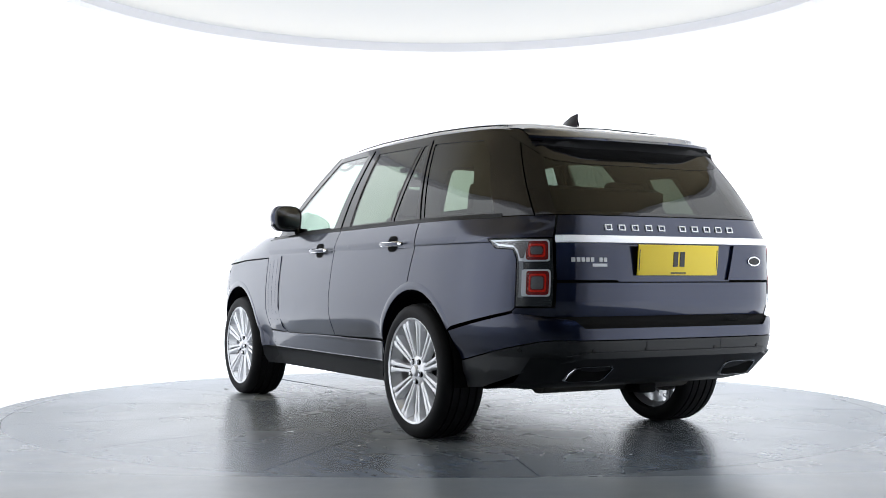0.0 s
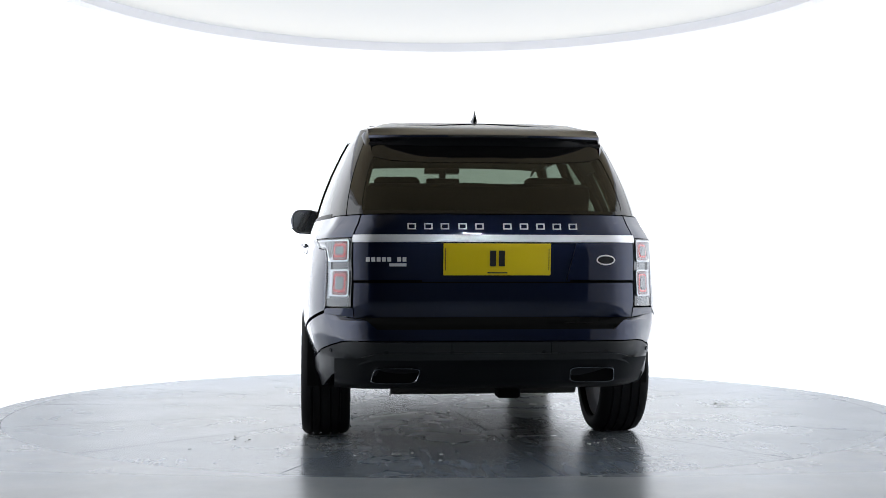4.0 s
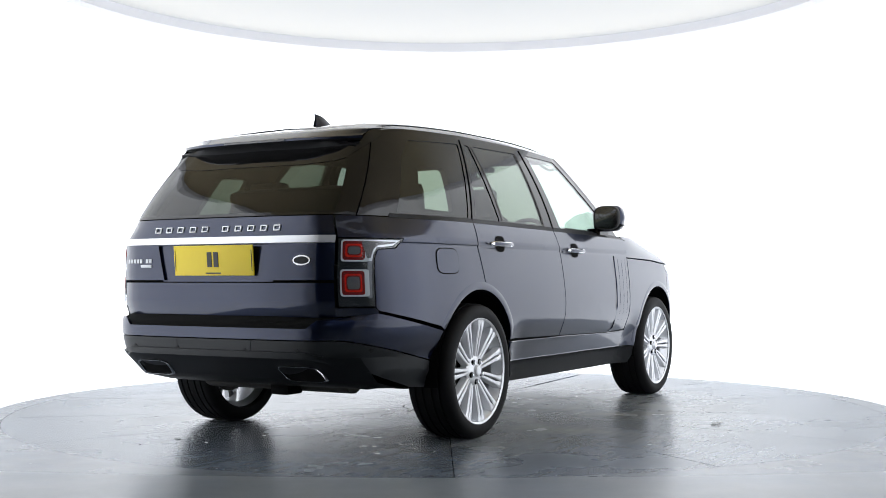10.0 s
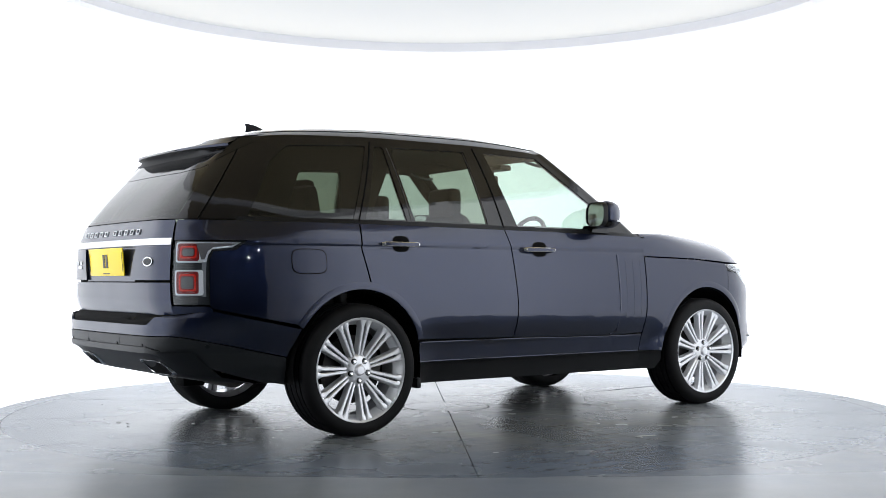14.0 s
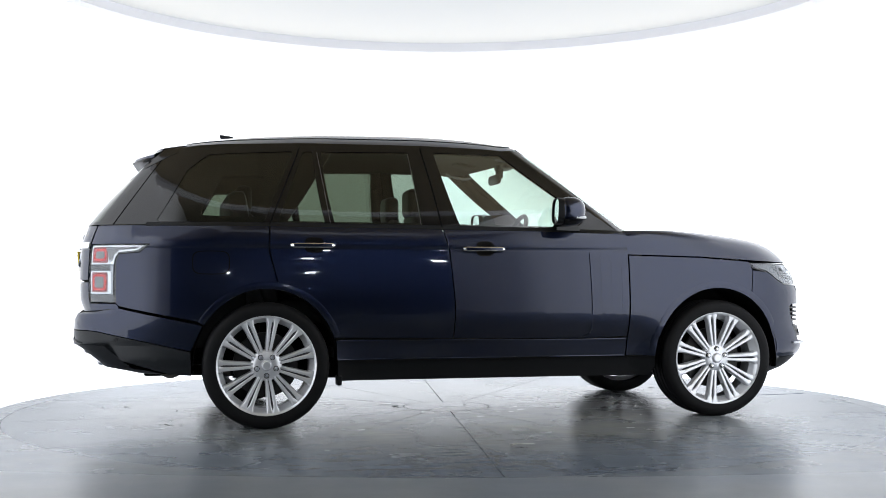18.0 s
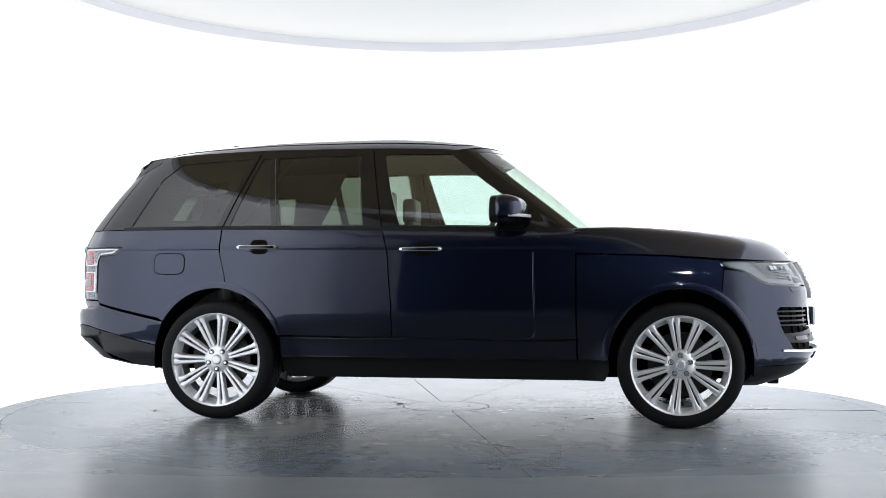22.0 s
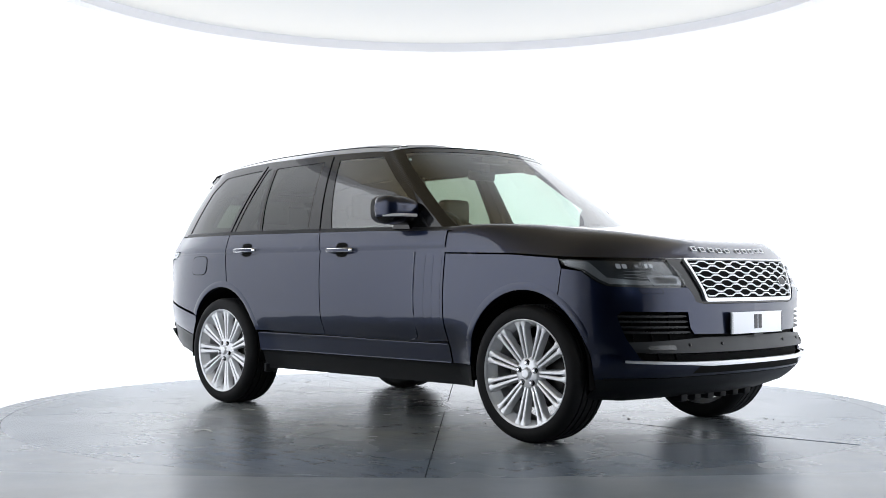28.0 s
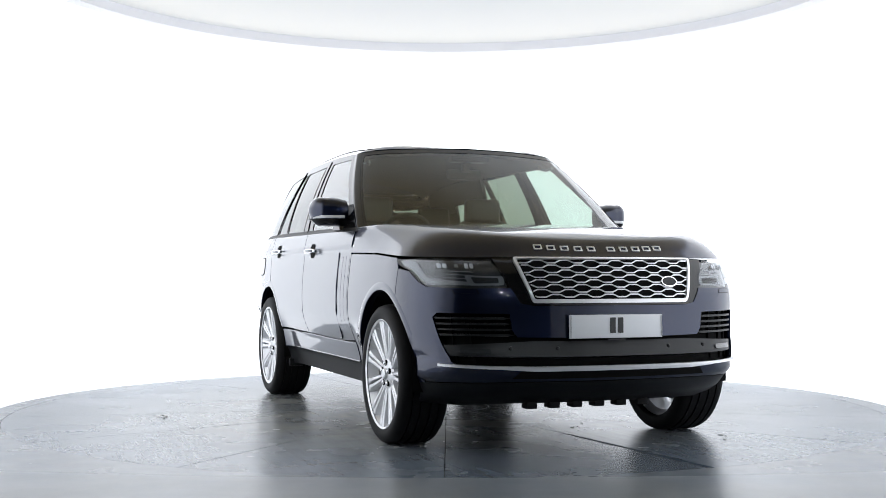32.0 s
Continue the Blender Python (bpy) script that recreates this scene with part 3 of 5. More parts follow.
# ---------------------------------------------------------------- the car: its parts
def doors(car):
    zc = (1.07, 1.081, 1.088, 0.525)
    rear = flank([(-0.312, 0.53), (-0.311, 0.734), (-0.343, 1.074), (-0.381, 1.208), (-1.437, 1.216), (-1.442, 1.064), (-1.385, 0.842)]) + arch(-AXLE_X, 78, 20.5, 12)
    bm = sheet(rear, skin, 0.05, 0.05, extra_v=zc)
    pr = pair("rear_door", bm, PAINT, car, "dark blue rear door with a chrome pull handle")
    front = flank([(-0.304, 0.53), (0.55, 0.516), (0.838, 0.53), (0.836, 1.046), (0.832, 1.186), (-0.373, 1.208), (-0.335, 1.074), (-0.303, 0.734)])
    bm = sheet(front, skin, 0.05, 0.05, extra_v=zc)
    pf = pair("front_door", bm, PAINT, car, "dark blue front door with three upright strakes")
    for (right, left), x0, z0 in ((pr, -1.322, 1.104), (pf, -0.255, 1.087)):
        x1 = x0 + 0.268
        def arm(v, w, x0=x0, x1=x1, z0=z0):
            p = skin(sx(x0 + (x1 - x0) * v), z0)
            return Vector((p[0], p[1] - 0.012 - 0.026 * math.sin(math.pi * v) ** 0.5, z0 - 0.006 + 0.018 * w))
        rings = []
        for i in range(17):
            v = i / 16
            h = 0.014 if 0 < i < 16 else 0.009
            c = arm(v, 0)
            rings.append([tuple(c + Vector((0, 0.009 * math.cos(a), h * math.sin(a)))) for a in [2 * math.pi * j / 10 for j in range(10)]])
        pair("handle", loft(rings, True, True), CHROME, (right, left), "chrome pull handle")
        band = [[tuple(arm(i / 12 * 0.86 + 0.07, 0) + Vector((0, -0.0092, dz))) for i in range(13)] for dz in (-0.009, 0.0, 0.009)]
        pair("handle_inlay", loft(band, False), PAINT, (right, left), "blue inlay of the handle")
        cup = []
        for i in range(15):
            a = 2 * math.pi * i / 15
            x, z = (x0 + x1) / 2 + 0.01 + 0.058 * math.copysign(abs(math.cos(a)) ** 0.6, math.cos(a)), z0 - 0.004 + 0.047 * math.copysign(abs(math.sin(a)) ** 0.6, math.sin(a))
            cup.append((sx(x), z))
        # flat dark patch on the skin paints the recess's shade
        pair("handle_cup_shade", sheet(cup, skin, 0.03, 0.03, 0, lift=0.0025), DARK, (right, left), "dark patch for the shade of the handle recess")
    # strakes on the front door
    for i, x in enumerate((0.665, 0.735, 0.805)):
        strip = flank([(x - 0.016, 0.60), (x + 0.012, 0.60), (x + 0.012, 1.035), (x - 0.016, 1.035)])
        pair("strake", sheet(strip, skin, 0.03, 0.06, 0.0012, lift=0.0009), PAINT, pf)
    for edge in ([(0.588, 0.60), (0.588, 1.05)],):
        line = [Vector(skin(sx(x), z)) for x, z in [(0.53, 0.527), (0.565, 0.532), (0.583, 0.548), (0.589, 0.575), (0.588, 0.7), (0.584, 0.85), (0.578, 1.058)]]
        pair("door_moulding", tube_path([p - Vector((0, 0.001, 0)) for p in line], 0.006, 6), PAINT, pf)


def quarter_and_fender(car):
    zc = (1.07, 1.081, 1.088)
    tl = sr(0.685) + 0.045
    q = flank([(-1.447, 1.216), (-1.452, 1.064), (-1.395, 0.842)]) + arch(-AXLE_X, 81.5, 146, 12) + flank([(-2.322, 0.737), (-2.336, 0.752), (-2.336, 1.00), (-2.318, 1.043), (-2.20, 1.052), (-2.140, 1.105)]) + [(tl, 1.105), (tl, 1.216)]
    bm = sheet(q, skin, 0.045, 0.045, extra_v=zc)
    quarter = pair("rear_quarter", bm, PAINT, car, "dark blue rear quarter panel")
    # fuel flap on the right side
    flap = []
    for i in range(24):
        a = 2 * math.pi * i / 24
        flap.append((sx(-1.789 + 0.104 * math.copysign(abs(math.cos(a)) ** 0.5, math.cos(a))), 0.993 + 0.066 * math.copysign(abs(math.sin(a)) ** 0.5, math.sin(a))))
    grow = [(sx(-1.789) + (u - sx(-1.789)) * 1.055, 0.993 + (v - 0.993) * 1.08) for u, v in flap]
    part("fuel_flap_gap", sheet(grow, skin, 0.04, 0.04, 0, lift=0.0012), DARK, quarter[0])
    part("fuel_flap", sheet(flap, skin, 0.04, 0.04, 0.003, lift=0.004), PAINT, quarter[0], "blue rounded fuel flap")
    strip = [(sr(0.672) + 0.045, 0.705), (sr(0.672) + 0.045, 0.75), *flank([(-2.34, 0.748), (-2.326, 0.733), (-2.326, 0.722)])]
    pair("corner_panel", sheet(strip, skin, 0.04, 0.04), PAINT, car)
    f = flank([(0.846, 1.044), (0.848, 0.402)]) + arch(AXLE_X, 177, 62, 20) + flank([(1.70, 0.82), (1.716, 0.952), (1.69, 1.006), (1.35, 1.031)])
    bm = sheet(f, skin, 0.045, 0.045, extra_v=zc)
    fender = pair("front_wing", bm, PAINT, car, "dark blue front wing")
    # raised arch lips
    for cx, a0, a1 in ((-AXLE_X, 20, 148), (AXLE_X, -1, 178)):
        rings = []
        for i in range(37):
            a = radians(a0 + (a1 - a0) * i / 36)
            c, s_ = math.cos(a), math.sin(a)
            ring = []
            for grow, out in ((0.042, -0.001), (0.038, 0.0004), (0.02, 0.0014), (0.004, 0.0018), (-0.003, 0.0), (-0.004, -0.05)):
                p = Vector(skin(sx(cx + (ARCH_X + grow) * c), max(0.24, AXLE_Z + (ARCH_Z + grow) * s_)))
                ring.append((cx + (ARCH_X + grow) * c, p.y - out, AXLE_Z + (ARCH_Z + grow) * s_))
            rings.append(ring)
        bm = loft(rings, closed=False, sharp=50)
        lip = pair("arch_lip", bm, PAINT, car, "blue wheel arch lip")
        # liner
        rings = []
        for i in range(25):
            a = radians(-8 + 196 * i / 24)
            rings.append([(cx + (ARCH_X - 0.006) * math.cos(a), y, AXLE_Z + (ARCH_Z - 0.006) * math.sin(a)) for y in (-0.945, -0.58)])
        liner = loft(rings, closed=False)
        pair("arch_liner", liner, DARK, car, "black wheel arch liner")
    # sills
    sill = flank([(-1.02, 0.27), (1.0, 0.27), (1.035, 0.33), (1.03, 0.398), (0.838, 0.398), (0.838, 0.522), (0.55, 0.508), (-0.3, 0.522), (-1.04, 0.522)])
    s = pair("sill", sheet(sill, skin, 0.08, 0.03, extra_v=(0.39, 0.40, 0.51)), BLACK_TRIM, car, "black lower sill")
    band = flank([(-1.035, 0.402), (0.838, 0.402), (0.838, 0.520), (0.55, 0.507), (-0.3, 0.520), (-1.04, 0.520)])
    for z0, z1, lab in ((0.403, 0.403, "fine lower crease"), (0.519, 0.510, "fine upper crease")):
        line = [Vector(skin(sx(x), z0 + (z1 - z0) * smoothstep(-0.3, 0.55, x))) + Vector((0, -0.0035, 0)) for x in np.linspace(-1.03, 0.83, 30)]
        pair("sill_crease", tube_path(line, 0.0042, 6), PAINT, s, lab)
    pair("sill_band", sheet(band, skin, 0.08, 0.03, 0.006, lift=0.003), PAINT, s, "blue sill band")


def tail(car):
    # tailgate: upper leaf with the plate recess, chrome strip, lower leaf
    hole = [(sr(-0.352), 0.893), (sr(0.352), 0.893), (sr(0.405), 1.072), (sr(-0.405), 1.072)]
    a = sr(0.675) + 0.045
    leaf = [(-a, 0.890), (hole[0][0], 0.890), (hole[3][0], 1.0735), (hole[2][0], 1.0735), (hole[1][0], 0.890), (a, 0.890), (a, 1.216), (-a, 1.216)]
    gate = part("tailgate", sheet(leaf, skin, 0.05, 0.04, extra_v=(1.06, 1.12)), PAINT, car, "dark blue tailgate with chrome strip and lettering")
    bm = sheet([(hole[0][0] - 0.02, 0.882), (hole[1][0] + 0.02, 0.882), (hole[2][0], 1.08), (hole[3][0], 1.08)], skin, 0.06, 0.06, 0, lift=-0.014)
    part("plate_recess", bm, PAINT, gate)
    part("chrome_strip", sheet([(-a, 1.078), (a, 1.078), (a, 1.113), (-a, 1.113)], skin, 0.06, 0.02, 0.012, lift=0.010), SATIN, gate, "bright chrome strip")
    low = [(-a, 0.703), (a, 0.703), (a, 0.876), (-a, 0.876)]
    part("lower_tailgate", sheet(low, skin, 0.06, 0.04, lift=-0.004, extra_v=(0.78,)), PAINT, car, "dark blue drop-down lower tailgate")
    part("gate_gap", sheet([(-a - 0.04, 0.66), (a + 0.04, 0.66), (a + 0.04, 0.90), (-a - 0.04, 0.90)], skin, 0.1, 0.05, 0, lift=-0.03), DARK, car)
    # number plate with plain bars
    c = Vector(skin(0, 0.99))
    m = Matrix.Translation((c.x - 0.008, 0, 0.9925)) @ Matrix.Rotation(radians(-5.5), 4, "Y")
    pl = part("number_plate", box(0, 0, 0, 0.008, 0.535, 0.158, 0.003, m), YELLOW_PLATE, gate, "yellow rear number plate")
    plate_bars(pl, m, -0.0055)
    # raised lettering and badges, as plain shapes
    x0 = (-0.43, -0.345, -0.26, -0.17, -0.085, 0.055, 0.14, 0.225, 0.31, 0.395)
    for y in x0:
        p = Vector(skin(sr(y), 1.156))
        letter_block(gate, p, 0.046, 0.031, -1, 16)
    marks_ = [(0.648 - 0.026 * i, 0.019, 0.992, 0.022) for i in range(5)] + [(0.495 - 0.026 * i, 0.019, 0.992, 0.022) for i in range(2)] + [(0.535, 0.085, 0.965, 0.015)]
    for y0, w, z, h in marks_:
        rect = [(-sr(y0), z - h / 2), (-sr(y0 - w), z - h / 2), (-sr(y0 - w), z + h / 2), (-sr(y0), z + h / 2)]
        part("model_badge", sheet(rect, skin, 0.05, 0.05, 0.003, lift=0.004), LAMP_WHITE, gate, "small silver badge shape")
    ov = [(sr(0.553) + 0.05 * math.cos(2 * math.pi * i / 24), 0.99 + 0.026 * math.sin(2 * math.pi * i / 24)) for i in range(24)]
    badge = part("oval_badge", sheet(ov, skin, 0.05, 0.05, 0.005, lift=0.006), CHROME, gate, "oval silver badge")
    ov = [(sr(0.553) + 0.042 * math.cos(2 * math.pi * i / 24), 0.99 + 0.019 * math.sin(2 * math.pi * i / 24)) for i in range(24)]
    part("badge_field", sheet(ov, skin, 0.05, 0.05, 0.0, lift=0.0075), GREY_TRIM, badge)
    # lamps
    t0 = sr(0.69) + 0.045
    out = [(t0, 0.758), *flank([(-2.34, 0.758), (-2.34, 1.0), (-2.322, 1.048), (-2.205, 1.057), (-2.15, 1.099)]), (t0, 1.099)]
    lamp = pair("tail_lamp", sheet(out, skin, 0.04, 0.04, 0.02, lift=-0.006), LAMP_SMOKE, car, "smoked tail lamp with two red squares")
    arm = [*flank([(-2.385, 0.985), (-2.352, 0.985), (-2.345, 1.02), (-2.325, 1.055), (-2.22, 1.066), (-2.175, 1.094), (-2.41, 1.094)])]
    pair("lamp_blade", sheet(arm, skin, 0.03, 0.03, 0.004, lift=0.001), SATIN, lamp, "silver blade")
    arm = flank([(-2.374, 1.0), (-2.36, 1.0), (-2.345, 1.045), (-2.318, 1.066), (-2.225, 1.074), (-2.198, 1.087), (-2.40, 1.087)])
    pair("lamp_inlay", sheet(arm, skin, 0.03, 0.03, 0.002, lift=0.003), LAMP_CORE, lamp, "smoked inlay")
    arm = flank([(-2.372, 0.80), (-2.354, 0.80), (-2.352, 0.985), (-2.372, 0.985)])
    pair("lamp_blade", sheet(arm, skin, 0.03, 0.03, 0.004, lift=0.0005), LAMP_GREY, lamp)
    for z0, z1 in ((0.983, 1.094), (0.808, 0.944)):
        u0, u1 = sr(0.70) + 0.045, sx(-2.378)
        for inset, mat, lift, nm in ((0.0, LAMP_SHELL, 0.0012, "lamp_surround"), (0.008, DARK_RED, 0.0024, "lamp_field"), (0.022, RED_LENS, 0.0036, "red_ring"), (0.031, DARK_RED, 0.0046, "ring_field"), (0.036, LAMP_CORE, 0.0056, "lamp_centre")):
            grow = 0.017 if nm == "lamp_surround" else 0.0
            r = [(u0 + inset, z0 + inset), (u1 - inset + grow, z0 + inset), (u1 - inset + grow, z1 - inset), (u0 + inset, z1 - inset)]
            pair(nm, sheet(rounded(r, 0.016), skin, 0.03, 0.03, 0.003, lift=lift), mat, lamp)
    cover = [(u, v) for u, v in out]
    pair("lamp_cover", sheet(cover, skin, 0.05, 0.05, 0, lift=0.009), GLASS_LAMP, lamp, "clear cover")
    # bumper
    b = sr(0.625)
    side0 = [(-2.326, 0.722), (-1.838, 0.618), (-1.905, 0.468), (-2.2, 0.533), (-2.42, 0.585)]
    band = flank(side0) + [(sr(0.74), 0.592), (-sr(0.74), 0.592)] + [(-u, v) for u, v in flank(side0)[::-1]] + [(-sr(0.675), 0.696), (-b - 0.02, 0.69), (-b + 0.03, 0.648), (b - 0.03, 0.648), (b + 0.02, 0.69), (sr(0.675), 0.696)]
    bump = part("rear_bumper", sheet(band, skin, 0.05, 0.03, 0.03, extra_v=(0.585, 0.6, 0.69)), PAINT, car, "dark blue rear bumper with black lower half")
    part("load_lip", sheet([(-b, 0.63), (b, 0.63), (sr(0.72), 0.71), (-sr(0.72), 0.71)], skin, 0.08, 0.02, 0, lift=-0.016), DARK, bump)
    side1 = [(-2.42, 0.578), (-2.2, 0.527), (-1.907, 0.461), (-1.90, 0.318), (-2.03, 0.330), (-2.22, 0.385), (-2.36, 0.43)]
    lowb = [(sr(0.74), 0.586)] + flank(side1) + [(sr(0.76), 0.455), (sr(0.70), 0.478), (sr(0.62), 0.497), (-sr(0.62), 0.497), (-sr(0.70), 0.478), (-sr(0.76), 0.455)] + [(-u, v) for u, v in flank(side1)[::-1]] + [(-sr(0.74), 0.586)]
    lower = part("lower_bumper", sheet(lowb, skin, 0.05, 0.03, 0.02, extra_v=(0.5, 0.53)), GREY_TRIM, bump, "dark grey lower bumper")
    lip = [(sr(0.70), 0.512), (sr(0.60), 0.531), (-sr(0.60), 0.531), (-sr(0.70), 0.512), (-sr(0.6), 0.499), (sr(0.6), 0.499)]
    part("bumper_step", sheet(lip[::-1], skin, 0.06, 0.02, 0.012, lift=0.009), GREY_TRIM, bump)

    def tucked(y, z):
        """How far forward the bumper's undercut lies."""
        return skin(sr(y), 0.5)[0] + 0.035 + (0.478 - z) * 1.2

    under = []
    for y in np.linspace(-0.80, 0.80, 33):
        x0 = skin(sr(y), 0.5)[0]
        under.append([(x0 + 0.012, y, 0.501)] + [(tucked(y, z), y, z) for z in (0.478, 0.45, 0.42, 0.39, 0.365)] + [(x0 + 0.36, y, 0.325), (x0 + 0.9, y, 0.30)])
    part("diffuser_panel", loft(under, False), BLACK_TRIM, bump, "black underside of the bumper")
    for y in (0.27, -0.23):
        seam = [(sr(y) - 0.002, 0.503), (sr(y) + 0.002, 0.503), (sr(y) + 0.002, 0.585), (sr(y) - 0.002, 0.585)]
        part("panel_seam", sheet(seam, skin, 0.05, 0.03, 0, lift=0.001), DARK, lower)
    for u in (sr(0.23), -sr(0.23), sr(0.56), -sr(0.56), sx(-2.33), -sx(-2.33)):
        disc = [(u + 0.011 * math.cos(2 * math.pi * i / 14), 0.536 + 0.011 * math.sin(2 * math.pi * i / 14)) for i in range(14)]
        part("parking_sensor", sheet(disc, skin, 0.05, 0.05, 0.003, lift=0.003), BLACK_TRIM, lower)
    for side in (1, -1):
        pts = []
        for i in range(28):
            a = 2 * math.pi * i / 28
            cy, cz = math.copysign(abs(math.cos(a)) ** 0.4, math.cos(a)), math.copysign(abs(math.sin(a)) ** 0.4, math.sin(a))
            pts.append((0.112 * cy - 0.010 * cz, 0.037 * cz))

        def ring(dx, grow):
            return [(tucked(0.498 + y, 0.414 + z) + dx, side * (0.498 + y + math.copysign(grow, y)), 0.414 + z + math.copysign(grow, z)) for y, z in pts]

        ex = part("exhaust_tip", loft([ring(0.08, -0.006), ring(-0.010, -0.006), ring(-0.016, -0.003), ring(-0.012, 0.0), ring(0.06, 0.002)], True), CHROME, bump, "dark chrome exhaust tip")
        # near-black plug paints the shade inside the pipe
        part("exhaust_mouth_shade", loft([ring(-0.004, -0.0055), ring(0.03, -0.0055)], True, True), DARK, ex)


def spun_at(r, h, p):
    bm = bmesh.new()
    d = Vector((-1, 0, 0)) if p.x < 0 else Vector((1, 0, 0))
    if abs(p.y) > 0.75:
        d = (d + Vector((0, math.copysign(1, p.y), 0))).normalized()
    m = Matrix.Translation(p) @ d.to_track_quat("Z", "Y").to_matrix().to_4x4()
    bmesh.ops.create_cone(bm, cap_ends=True, segments=12, radius1=r, radius2=r * 0.8, depth=h, matrix=m)
    return bm


def rounded(poly, r, n=4):
    """The outline with rounded corners."""
    out = []
    k = len(poly)
    for i, p in enumerate(poly):
        p, a, b = Vector(p), Vector(poly[i - 1]), Vector(poly[(i + 1) % k])
        d0, d1 = min(r, (a - p).length / 2.01), min(r, (b - p).length / 2.01)
        p0, p1 = p + (a - p).normalized() * d0, p + (b - p).normalized() * d1
        for j in range(n + 1):
            t = j / n
            q = p0 * (1 - t) ** 2 + p * 2 * t * (1 - t) + p1 * t * t
            out.append((q.x, q.y))
    return out


def letter_block(parent, p, w, h, way, lean=0):
    """A silver bar of a letter's size, with a notch, for a raised letter."""
    m = Matrix.Translation(p) @ Matrix.Rotation(radians(-lean * way), 4, "Y")
    bm = bmesh.new()
    add_box(bm, way * 0.003, 0, h * 0.42, 0.007, w * 0.92, h * 0.17, 0.0012, m)
    add_box(bm, way * 0.003, 0, -h * 0.42, 0.007, w * 0.92, h * 0.17, 0.0012, m)
    add_box(bm, way * 0.003, -w * 0.39 * way, 0, 0.007, w * 0.14, h * 0.68, 0.0012, m)
    add_box(bm, way * 0.003, w * 0.39 * way, 0, 0.007, w * 0.14, h * 0.68, 0.0012, m)
    part("raised_letter", bm, SATIN, parent, "silver raised letter shape")


def plate_bars(parent, m, x):
    """Dark upright bars for the plate's characters, and a thin line below."""
    for y in (0.022, -0.022):
        part("plate_character", box(x, y, 0.005, 0.003, 0.03, 0.078, 0, m), INK, parent)
    for dy in (0.258, -0.258):
        part("plate_edge", box(x * 0.82, dy, 0, 0.003, 0.003, 0.108, 0, m), INK, parent)
    part("plate_line", box(x, 0, -0.066, 0.003, 0.1, 0.006, 0, m), INK, parent)


